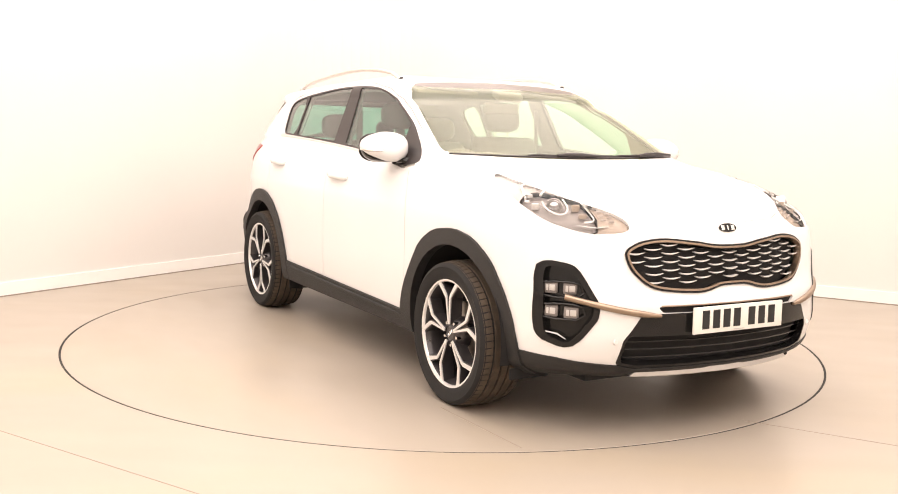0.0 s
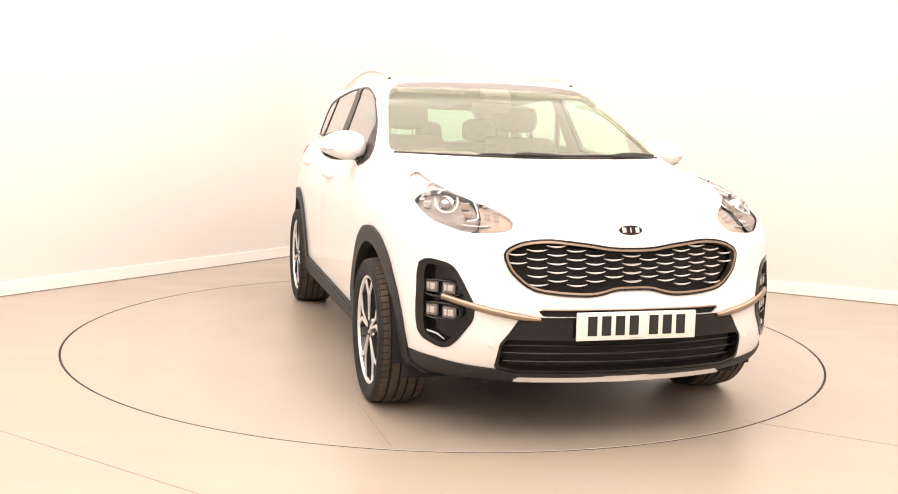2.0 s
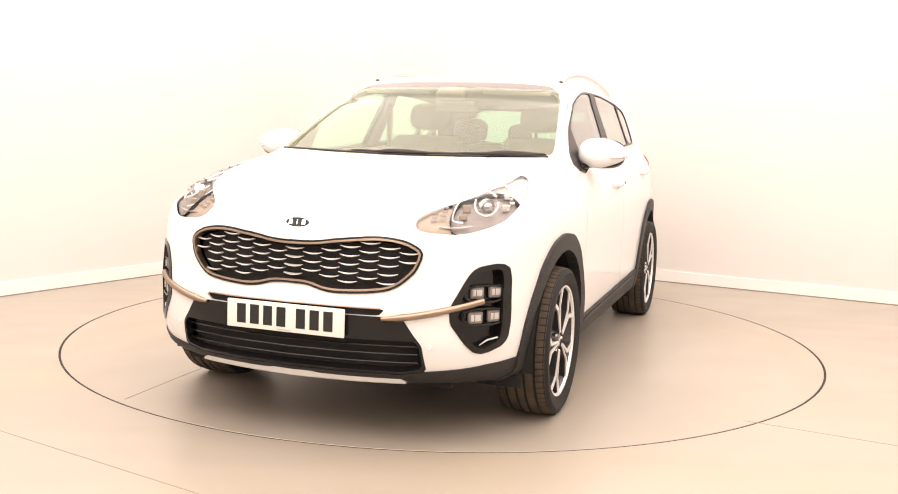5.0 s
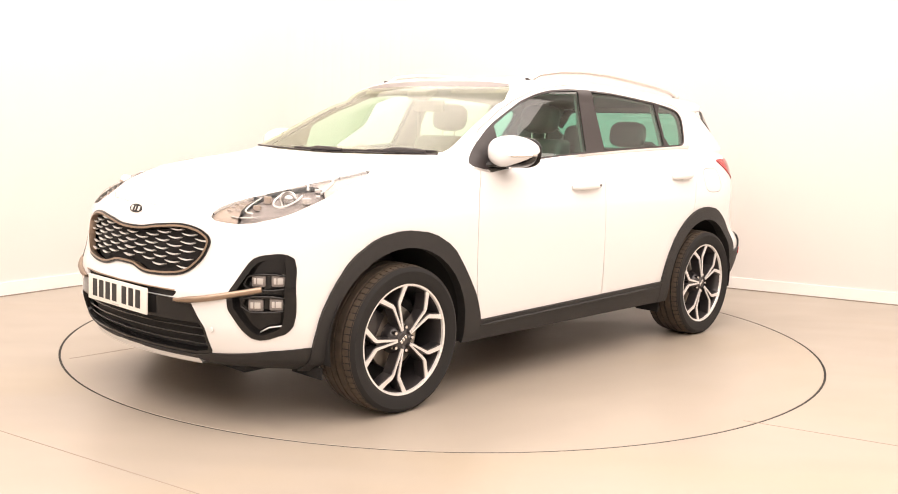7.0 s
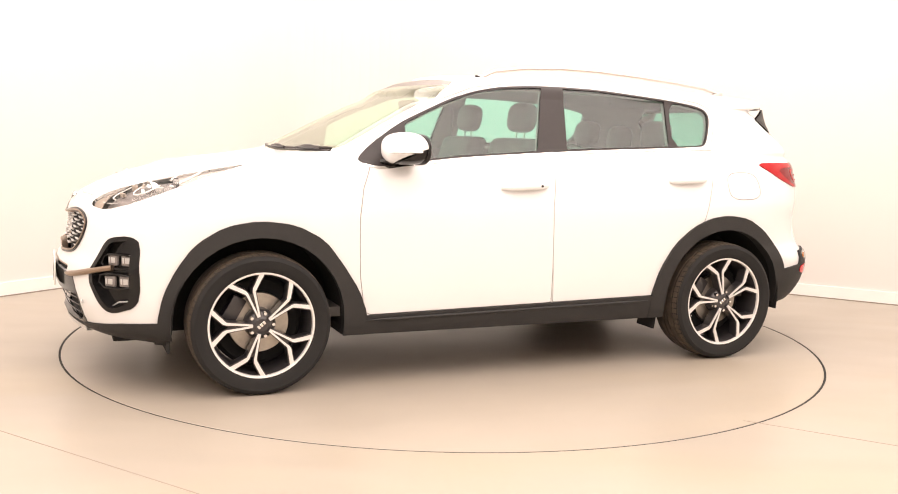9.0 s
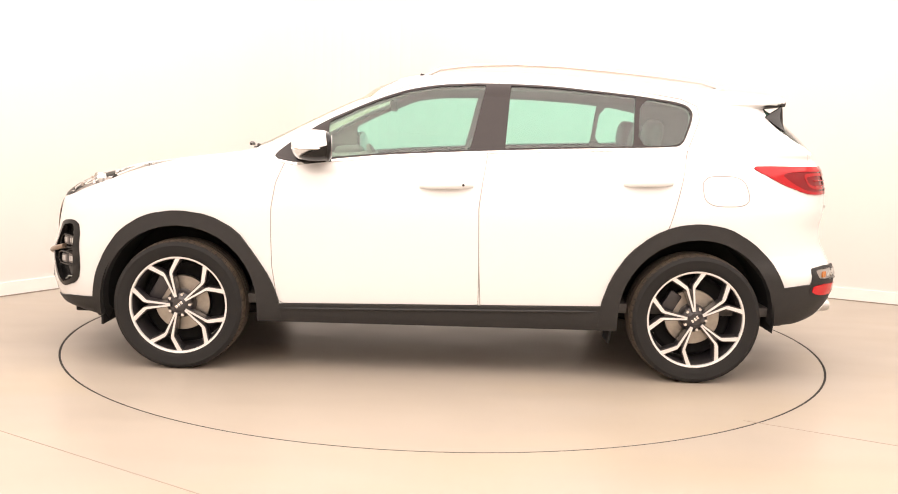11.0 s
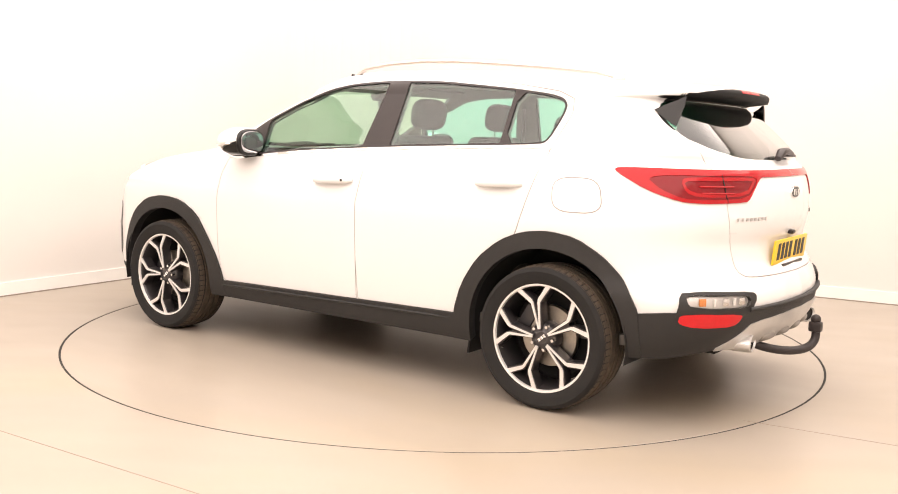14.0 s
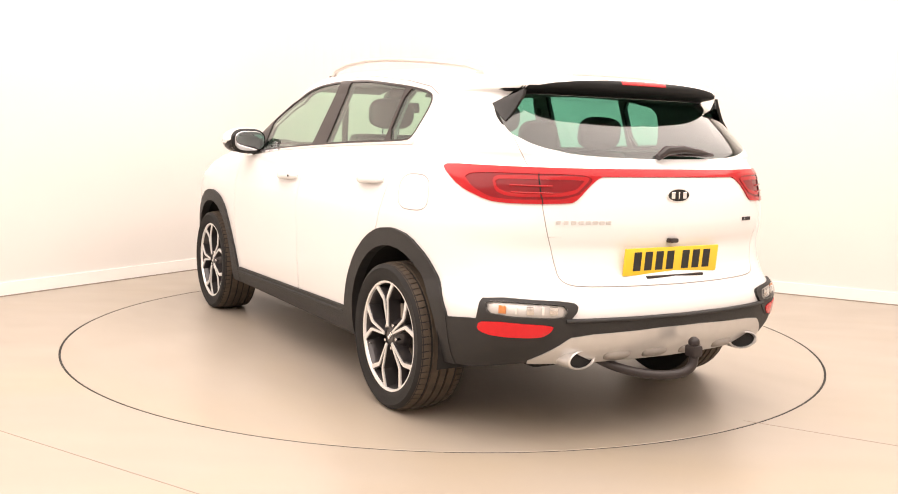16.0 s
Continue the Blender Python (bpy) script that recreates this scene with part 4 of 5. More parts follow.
def nose_parts():
    for s in S2:
        pts = []
        for i in range(15):
            t = i / 14
            y = 0.395 + 0.352 * t
            z = 0.533 + 0.015 * t + 0.055 * t ** 1.6
            pts.append((front_x(y, z) + 0.006 - 0.030 * max(0, t - 0.55), s * y, z))
        bm = tube(pts, [0.007 + 0.007 * min(1, i / 3) for i in range(15)], 10, 1.0)
        part("bumper_bar", bm, M_BRONZE, front_bumper, "satin bronze bumper bar", angle=60)
        # four fog lamps in a dark pod behind the bar
        def at(y, z, back):
            return Vector((front_x(y, z) - back, s * y, z))
        for z, h in ((.630, .052), (.540, .052)):
            ring = [at(y, z + k * h * .62, .014) for y, k in ((.682, -.3), (.690, .7), (.72, 1), (.775, 1), (.80, .8), (.80, -.8), (.775, -1), (.71, -1), (.682, -.3))]
            part("fog_lamp_pod", tube(ring, .0055, 8), M_GLOSS, front_bumper, "gloss black frame round the fog lamps")
        for y, z, w in ((.716, .634, .046), (.773, .636, .046), (.716, .536, .050), (.773, .540, .046)):
            slope = math.degrees(math.atan((front_x(y + .02, z) - front_x(y - .02, z)) / .04))
            fog = part("fog_lamp", box(0.020, w * 1.25, 0.052, None, 0.010, 3), M_HOUSE, front_bumper, "fog lamp with a clear face")
            fog.matrix_basis = pose(front_x(y, z) - 0.036, s * y, z, 0, 0, -slope * s)
            part("lens", box(0.006, w * .84, 0.026, pose(0.0105, 0, 0), 0.0028, 2), M_SILVER, fog, "clear lamp lens")
            part("lens_rib", box(0.004, 0.004, 0.032, pose(0.0135, -.006, 0), 0.001, 1), M_HOUSE, fog)
        blade = [at(y, z, .020) for y, z in ((.735, .425), (.760, .445), (.795, .452), (.800, .435))]
        part("surround_blade", tube(blade, [.003, .006, .006, .003], 8, .6), M_SILVER, front_bumper)
        part("parking_sensor", lathe([(0.0001, 0.004), (0.010, 0.004), (0.012, 0.0)], 16, "z"), M_PAINT, front_bumper).matrix_basis = \
            pose(front_x(.575, .425), s * .575, .425, 0, 90, 0)
    # intake slats
    for z in (.352, .388, .422):
        pts = [(front_x(y, z) - 0.022, y, z) for y in np.linspace(-.52, .52, 21)]
        part("intake_slat", tube(pts, 0.0035, 6), M_GLOSS, front_bumper)
    # slot trim under the bonnet bar
    pts = [(front_x(y, .572) + 0.001, y, .573 - 0.004 * abs(y)) for y in np.linspace(-.39, .39, 17)]
    part("slot_trim", tube(pts, 0.0035, 6), M_BRONZE, front_bumper)
    # silver skid strip
    bm = bmesh.new()
    rings = []
    for y in np.linspace(-.47, .47, 33):
        e = min(1.0, (0.4701 - abs(y)) / 0.045)
        zt, zb = 0.270 + 0.030 * e, 0.260
        step = 0.006 if abs(y) < 0.09 else 0.0
        x = front_x(y, .28) + 0.012
        rings.append([bm.verts.new(p) for p in ((x - 0.02, y, zt), (x + step, y, zt - 0.002), (x + step, y, zb + 0.004), (x - 0.005, y, zb), (x - 0.03, y, zb))])
    for a, b in zip(rings, rings[1:]):
        for k in range(4):
            bm.faces.new((a[k], a[k + 1], b[k + 1], b[k]))
    part("skid_strip", bm, M_SILVER, front_bumper, "satin silver skid strip")


nose_parts()


def headlight_parts(s, lamp):
    """Projector, light guides, indicator cells and reflectors inside the lens."""
    def spot(y, z, back):
        return Vector((front_x(y, z) - back, s * y, z))

    def yaw(y, z):
        return s * math.degrees(math.atan(-(front_x(y + .015, z) - front_x(y - .015, z)) / .03))

    p = spot(.700, .958, 0.026)
    turn = pose(0, 0, 0, 0, 0, 40 * s)
    ring = lathe([(0.026, 0.004), (0.034, 0.012), (0.038, 0.002), (0.036, -0.03)], 32, "z")
    part("projector_ring", ring, M_CHROME, lamp).matrix_basis = Matrix.Translation(p) @ turn @ pose(0, 0, 0, 0, 80, 0)
    ball = bmesh.new()
    bmesh.ops.create_uvsphere(ball, u_segments=24, v_segments=14, radius=0.028)
    part("projector_lens", ball, M_DARKMIRROR, lamp, "round projector lens").location = p - turn.to_3x3() @ Vector((0.010, 0, 0))
    guides = (((.585, .978), (.588, .955), (.592, .930), (.602, .908), (.645, .903)),
              ((.640, .986), (.655, .960), (.683, .937), (.722, .928), (.742, .950), (.728, .978)))
    for g in guides:
        line = smooth3([spot(y, z, 0.010) for y, z in g])
        part("light_guide", tube(line, 0.0036, 8), M_LED, lamp, "white light guide")
    for y, z, w, h, material in ((.628, .955, .034, .030, M_LAMPWARM), (.632, .925, .034, .020, M_LAMPWARM), (.744, .996, .026, .018, M_SILVER), (.765, .957, .034, .026, M_SILVER), (.775, .975, .020, .010, M_LED)):
        part("lamp_cell", box(0.014, w, h, None, 0.004, 3), material, lamp).matrix_basis = Matrix.Translation(spot(y, z, 0.016)) @ pose(0, 0, 0, 0, 0, yaw(y, z))
    for r in range(4):
        for c in range(2):
            y, z = .520 + .030 * c + .004 * r, .956 - .014 * r - .006 * (1 - c)
            part("indicator_cell", box(0.006, .024, .009, None, 0.0025, 2), M_LAMPPALE, lamp).matrix_basis = Matrix.Translation(spot(y, z, 0.011)) @ pose(0, 0, 0, 0, 0, yaw(y, z))
    # bright lower blade and the pale fins of the upper edge
    pts = [spot(y, z, 0.012) for y, z in ((.560, .888), (.600, .884), (.640, .886), (.680, .892))]
    part("lamp_blade", tube(pts, [.003, .005, .005, .002], 8, .7), M_SILVER, lamp)
    for dz, back in ((0.0, 0.010), (-0.012, 0.013)):
        pts = [spot(y, z + dz, back) for y, z in ((.540, .978), (.600, 1.000), (.660, 1.022), (.710, 1.040))]
        part("lamp_fin", tube(pts, [.0015, .0025, .0025, .0015], 8), M_LAMPPALE, lamp)
    pts = [(x, s * (side_y(x, z) - 0.020), z) for x, z in ((1.72, 1.00), (1.64, 1.035), (1.55, 1.052), (1.60, 1.030), (1.70, .985))]
    part("light_guide", tube(pts, 0.006, 8), M_LED, lamp)


for ob in [o for o in car.children if o.name.startswith("headlight")]:
    s = 1 if sum(v.co.y for v in ob.data.vertices) > 0 else -1
    headlight_parts(s, ob)


# ---- wheels ----
def ribbon(points, halves, y0, y1):
    """A flat bar along points in the wheel's plane, from depth y0 to y1."""
    pts = [Vector((a, 0, b)) for a, b in points]
    left, right = [], []
    for i, p in enumerate(pts):
        d = (pts[min(i + 1, len(pts) - 1)] - pts[max(i - 1, 0)]).normalized()
        n = Vector((d.z, 0, -d.x))
        left.append(p + n * halves[i])
        right.append(p - n * halves[i])
    bm = bmesh.new()
    cols = [[bm.verts.new((q.x, y, q.z)) for q, y in ((l, y1), (r, y1), (r, y0), (l, y0))] for l, r in zip(left, right)]
    for a, b in zip(cols, cols[1:]):
        for k in range(4):
            bm.faces.new((a[k], a[(k + 1) % 4], b[(k + 1) % 4], b[k]))
    bm.faces.new(cols[0])
    bm.faces.new(cols[-1][::-1])
    return bm


def join(bms):
    out = bmesh.new()
    for b in bms:
        me = bpy.data.meshes.new("tmp")
        b.to_mesh(me)
        b.free()
        out.from_mesh(me)
        bpy.data.meshes.remove(me)
    return out


R_TYRE = 0.3385
# tyre: side walls and shoulders, then a tread with grooves and shoulder blocks
tyre_bm = lathe([(0.244, 0.100), (0.252, 0.108), (0.264, 0.113), (0.285, 0.1215), (0.305, 0.121), (0.309, 0.1225), (0.313, 0.1205), (0.326, 0.112), (0.330, 0.106),
                 (0.330, -0.106), (0.313, -0.119), (0.285, -0.121), (0.25, -0.108), (0.244, -0.1)], 96)


def tread_mesh():
    """Five ribs; the shoulders and the ribs beside them have narrow cross grooves."""
    bm = bmesh.new()
    blocks, steps = 66, (0.0, 0.40, 0.80, 0.84, 0.96)
    prof = []
    for a, b in ((-0.110, -0.070), (-0.059, -0.024), (-0.015, 0.015), (0.024, 0.059), (0.070, 0.110)):
        prof += [(a, 0), (a + 0.001, 1), (b - 0.001, 1), (b, 0)]
    rings = []
    for y, up in prof:
        ring = []
        for i in range(blocks):
            for k, u in enumerate(steps):
                t = 2 * math.pi * (i + u + abs(y) * 2.0) / blocks
                r = R_TYRE - 0.010 * (abs(y) / 0.110) ** 3 if up else R_TYRE - 0.010
                if up and abs(y) > 0.065 and k >= 3:
                    r -= 0.005
                ring.append(bm.verts.new((r * math.cos(t), y, r * math.sin(t))))
        rings.append(ring)
    n = blocks * len(steps)
    for a, b in zip(rings, rings[1:]):
        for i in range(n):
            bm.faces.new((a[i], a[(i + 1) % n], b[(i + 1) % n], b[i]))
    return bm


rim_bm = lathe([(0.222, -0.10), (0.226, 0.02), (0.236, 0.085), (0.246, 0.100), (0.252, 0.100)], 72)
lip_bm = lathe([(0.240, 0.096), (0.243, 0.106), (0.249, 0.1085), (0.256, 0.1075), (0.259, 0.104)], 72)
ARM = [(0.0030, 0.043), (0.0075, 0.080), (0.0130, 0.128), (0.0175, 0.165), (0.0235, 0.176), (0.0520, 0.205), (0.0830, 0.236)]
spoke_dark, spoke_bright = [], []
for sx in S2:
    line = [(sx * a, b) for a, b in ARM]
    spoke_dark.append(ribbon(line, (0.007, 0.008, 0.0095, 0.011, 0.013, 0.014, 0.017), 0.040, 0.098))
    spoke_bright.append(ribbon(line, (0.0042, 0.0046, 0.0052, 0.0064, 0.0088, 0.0090, 0.0110), 0.096, 0.1035))
spoke_dark.append(ribbon([(0, 0.04), (0, 0.10), (0, 0.158)], (0.015, 0.010, 0.016), 0.040, 0.090))
hub_bm = lathe([(0.0001, 0.094), (0.030, 0.094), (0.034, 0.091), (0.046, 0.088), (0.062, 0.078), (0.075, 0.05), (0.075, -0.02)], 40)
nut_bm = lathe([(0.0001, 0.095), (0.008, 0.095), (0.010, 0.090), (0.010, 0.07)], 6)
disc_bm = lathe([(0.05, 0.022), (0.142, 0.022), (0.144, 0.018), (0.144, -0.004), (0.05, -0.004)], 56)
back_bm = lathe([(0.0001, -0.03), (0.20, -0.03), (0.222, -0.05)], 40)
W_MESH = {}


def keep_mesh(key, bm, material, **k):
    ob = part(key, bm, material, None, **k)
    W_MESH[key] = ob.data
    bpy.data.objects.remove(ob)


keep_mesh("tyre", tyre_bm, M_TYRE)
keep_mesh("tread", tread_mesh(), M_TREAD, angle=25)
keep_mesh("rim", rim_bm, M_RIMDARK)
keep_mesh("rim_lip", lip_bm, M_ALLOY)
keep_mesh("spoke", join(spoke_dark), M_RIMDARK, smooth=False)
keep_mesh("spoke_face", join(spoke_bright), M_ALLOY, smooth=False)
keep_mesh("hub_cap", hub_bm, M_RIMDARK)
keep_mesh("wheel_nut", nut_bm, M_CHROME)
keep_mesh("brake_disc", disc_bm, M_DISCBRAKE)
keep_mesh("wheel_back", back_bm, M_LINER)
keep_mesh("caliper", box(0.07, 0.06, 0.13, pose(0.135, 0.0, 0), 0.012), M_RIMDARK)
keep_mesh("cap_bar", box(0.012, 0.003, 0.016, pose(0, 0.0955, 0), 0.0008, 1), M_CHROME)
keep_mesh("valve", box(0.005, 0.016, 0.005, pose(0.225, 0.085, 0), 0.001, 1), M_CHROME)


def add_wheel(x, s, phase):
    wheel = new("wheel", W_MESH["tyre"])
    wheel.parent = car
    tagged(wheel, "dusty black tyre on a two-tone alloy wheel")
    wheel.matrix_basis = pose(x, s * 0.813, HUB_Z, 0, 0, 0 if s > 0 else 180)
    def add(key, m=Matrix(), label=""):
        ob = new(key, W_MESH[key])
        ob.parent = wheel
        ob.matrix_basis = m
        tagged(ob, label)
    add("tread", label="brown dusty tyre tread")
    add("rim", label="dark grey rim barrel")
    add("rim_lip", label="machined alloy rim lip")
    add("hub_cap")
    add("brake_disc", label="steel brake disc")
    add("wheel_back")
    add("caliper", pose(0, 0, 0, 0, -30, 0))
    for k in range(5):
        turn = pose(0, 0, 0, 0, 90 - (phase + 72 * k), 0)
        add("spoke", turn, "dark grey alloy spoke")
        add("spoke_face", turn, "bright machined spoke face")
        nut = pose(0, 0, 0, 0, -(phase + 36 + 72 * k), 0) @ pose(0.056, 0, 0)
        add("wheel_nut", nut)
    for dx in (-.016, 0, .016):
        add("cap_bar", pose(0, 0, 0, 0, 40, 0) @ pose(dx, 0, 0))
    add("valve", pose(0, 0, 0, 0, 20, 0))
    return wheel


add_wheel(1.335, 1, 71)
add_wheel(-1.335, 1, 78)
add_wheel(1.335, -1, 85)
add_wheel(-1.335, -1, 50)


def liners():
    """Dark half tubes over the wheels, the underbody and the mud flaps."""
    for cx in (1.335, -1.335):
        for s in S2:
            bm = bmesh.new()
            a_ring, b_ring, c_ring = [], [], []
            for i in range(25):
                t = math.pi * (-0.06 + 1.12 * i / 24)
                x, z = cx + 0.412 * math.cos(t), HUB_Z + 0.012 + 0.412 * math.sin(t)
                a_ring.append(bm.verts.new((x, s * 0.895, z)))
                b_ring.append(bm.verts.new((x, s * 0.52, z)))
            for i in range(24):
                bm.faces.new((a_ring[i], a_ring[i + 1], b_ring[i + 1], b_ring[i]))
            bm.faces.new(b_ring)
            part("wheel_arch_liner", bm, M_LINER, car, "black felt wheel arch liner")
    for x0, x1, w, z in ((.93, -.93, .84, .275), (1.98, 1.74, .62, .255), (1.75, .92, .52, .27), (-.92, -1.75, .52, .30), (-1.74, -2.05, .62, .345)):
        part("underbody", box(x0 - x1, 2 * w, 0.05, pose((x0 + x1) / 2, 0, z), 0.01), M_LINER, car, "dark underbody tray")
    for s in S2:
        part("mud_flap", box(0.012, 0.16, 0.10, pose(-.905, s * .78, .235, 0, -8, 0), 0.004), M_LINER, car)
        part("mud_flap", box(0.012, 0.20, 0.05, pose(1.752, s * .75, .232, 0, 0, 0), 0.004), M_LINER, car)
    part("sump", box(0.5, 0.6, 0.08, pose(1.2, 0, .22), 0.02), M_LINER, car)
    part("rear_axle", tube([(-1.335, -.62, .30), (-1.335, .62, .30)], 0.045, 10), M_LINER, car)
    part("silencer", box(0.24, 0.9, 0.10, pose(-1.86, 0, .375), 0.05, 3), M_LINER, car)


liners()


# ---- mirrors, handles, rails, wipers ----
def oval_body(rx, ry, rz, power=2.6, u=28, v=18):
    """A rounded box-like body."""
    bm = bmesh.new()
    bmesh.ops.create_uvsphere(bm, u_segments=u, v_segments=v, radius=1)
    for p in bm.verts:
        n = (abs(p.co.x) ** power + abs(p.co.y) ** power + abs(p.co.z) ** power) ** (1 / power)
        p.co = Vector((p.co.x / n * rx, p.co.y / n * ry, p.co.z / n * rz))
    return bm


def keep_half(bm, co, no):
    bmesh.ops.bisect_plane(bm, geom=bm.verts[:] + bm.edges[:] + bm.faces[:], plane_co=co, plane_no=no, clear_outer=True)
    edges = [e for e in bm.edges if e.is_boundary]
    if edges:
        bmesh.ops.holes_fill(bm, edges=edges)
    return bm


def wing_mirror(s):
    c = (.640, s * .930, 1.172)
    m = pose(*c, 0, 0, 10 * s)
    cap = keep_half(oval_body(.116, .122, .080), (-.070, 0, 0), (-1, 0, 0))
    cap = keep_half(cap, (0, 0, -.040), (-0.42, s * 0.20, -1))
    for v in cap.verts:
        v.co.z *= 1 - 0.25 * max(0, v.co.y * s) / .112
    mirror = part("wing_mirror", cap, M_PAINT, car, "white door mirror with a black base")
    mirror.matrix_basis = m
    base = keep_half(oval_body(.111, .117, .077), (-.068, 0, 0), (-1, 0, 0))
    base = keep_half(base, (0, 0, -.041), (0.42, -s * 0.20, 1))
    part("mirror_base", base, M_GLOSS, mirror, "gloss black mirror base")
    arm = tube([(.02, -s * .03, -.050), (.04, -s * .075, -.060), (.06, -s * .115, -.068)], [.034, .030, .036], 10, .6)
    part("mirror_arm", arm, M_GLOSS, mirror)
    part("mirror_frame", oval_body(.020, .117, .076, 2.8), M_GLOSS, mirror).location = (-.064, 0, -.003)
    glass = oval_body(.006, .100, .060, 3.0)
    glass.transform(pose(-.081, 0, -.002))
    part("mirror_glass", glass, M_DARKMIRROR, mirror, "mirror glass")
    pts = []
    for a in np.linspace(18, 100, 13):
        c1, s1 = math.cos(radians(a)), math.sin(radians(a))
        k = (abs(c1) ** 2.6 + abs(s1) ** 2.6) ** (-1 / 2.6)
        pts.append((.1165 * c1 * k, s * .1215 * s1 * k * (1 - .02 * s1), -.018 + .006 * s1))
    part("indicator", tube(pts, [.003] + [.0075] * 11 + [.003], 8), M_CHROME, mirror, "slim chrome indicator strip")


def handle(parent, x0, x1, z0, z1, s):
    pts = []
    for i in range(11):
        t = i / 10
        x, z = x0 + (x1 - x0) * t, z0 + (z1 - z0) * t
        out = 0.004 + 0.024 * min(1, 4 * t, 4 * (1 - t)) ** 0.7
        pts.append((x, s * (side_y(x, z) + out), z))
    h = part("door_handle", tube(pts, [.008, .011] + [.0125] * 7 + [.011, .008], 12, 1.5), M_PAINT, parent, "white door handle", angle=70)
    cup = [(x0 + (x1 - x0) * t, s * (side_y(x0 + (x1 - x0) * t, z0 + .008) + .0005), z0 + (z1 - z0) * t + .010) for t in np.linspace(.22, .78, 9)]
    part("handle_cup", tube(cup, [.006, .018, .025, .028, .028, .028, .025, .018, .006], 12, .12), M_PAINT, parent, "shallow cup behind the handle", angle=70)
    return h


doors = [o for o in car.children if "door" in o.name]
for s in S2:
    wing_mirror(s)
    fd = [o for o in doors if o.name.startswith("front_door") and o.data.vertices[0].co.y * s > 0][0]
    rd = [o for o in doors if o.name.startswith("rear_door") and o.data.vertices[0].co.y * s > 0][0]
    handle(fd, .105, -.165, .985, .995, s)
    handle(rd, -.935, -1.185, 1.024, 1.034, s)
    if s > 0:
        x, z = -.115, .990
        part("key_lock", lathe([(.0001, .004), (.006, .004), (.007, 0)], 12), M_PILLAR, fd).matrix_basis = pose(x, side_y(x, z) + .036, z + .004)
    ridge = [(x, s * (side_y(x, .34) + .015), .345 - .0173 * x) for x in np.linspace(.82, -.82, 15)]
    part("sill_ridge", tube(ridge, [.003] + [.009] * 13 + [.003], 8, .8), M_CLAD, car, "black plastic ridge along the sill", angle=70)
    # roof rail
    rail = [(.10, .572, 1.553), (.02, .580, 1.590), (-.15, .585, 1.613), (-.38, .585, 1.624), (-.62, .582, 1.620), (-.90, .575, 1.603), (-1.17, .565, 1.582), (-1.38, .556, 1.560), (-1.50, .550, 1.530)]
    rr = part("roof_rail", tube([(x, s * y, z) for x, y, z in rail], [.010, .014] + [.016] * 5 + [.014, .010], 10, .8), M_RAIL, car, "satin warm grey roof rail")
    part("rail_foot", box(.07, .022, .018, pose(.095, s * .572, 1.549, 0, -18, 0), .007), M_PILLAR, rr)
    part("rail_foot", box(.10, .03, .04, pose(-1.47, s * .552, 1.515, 0, 16, 0), .01), M_SILVER, rr)


def wiper(y0, y1, ym, lift):
    blade = []
    for y in np.linspace(y0, y1, 13):
        z = 1.150 + .022 * abs(y) ** 1.5 + lift
        blade.append((front_x(y, z) + .012, y, z))
    w = part("wiper", tube(blade, [.003] + [.006] * 11 + [.003], 6, 1.3), M_PILLAR, car, "black windscreen wiper")
    arm = [(front_x(y, 1.147) + .018, y, 1.152 + .02 * abs(y) + k) for y, k in ((ym - .10, .000), (ym - .04, .005), (ym + .05, .005), (ym + .16, .000))]
    part("wiper_arm", tube(arm, [.006, .011, .011, .006], 8), M_PILLAR, w)


wiper(-.30, .30, -.03, 0.0)
wiper(.28, .715, .53, 0.002)
cowl = [(front_x(y, 1.141 + .018 * abs(y)) + .004, y, 1.141 + .018 * abs(y) ** 1.2) for y in np.linspace(-.73, .73, 25)]
part("cowl_trim", tube(cowl, .008, 8, .7), M_PILLAR, car, "black cowl trim")
fin = slab([(-.07, 0), (.07, 0), (.045, .012), (-.045, .05), (-.065, .05)], .03, pose(-1.35, .015, 1.545, 90, 0, 0), .006)
part("roof_aerial", fin, M_PAINT, car)


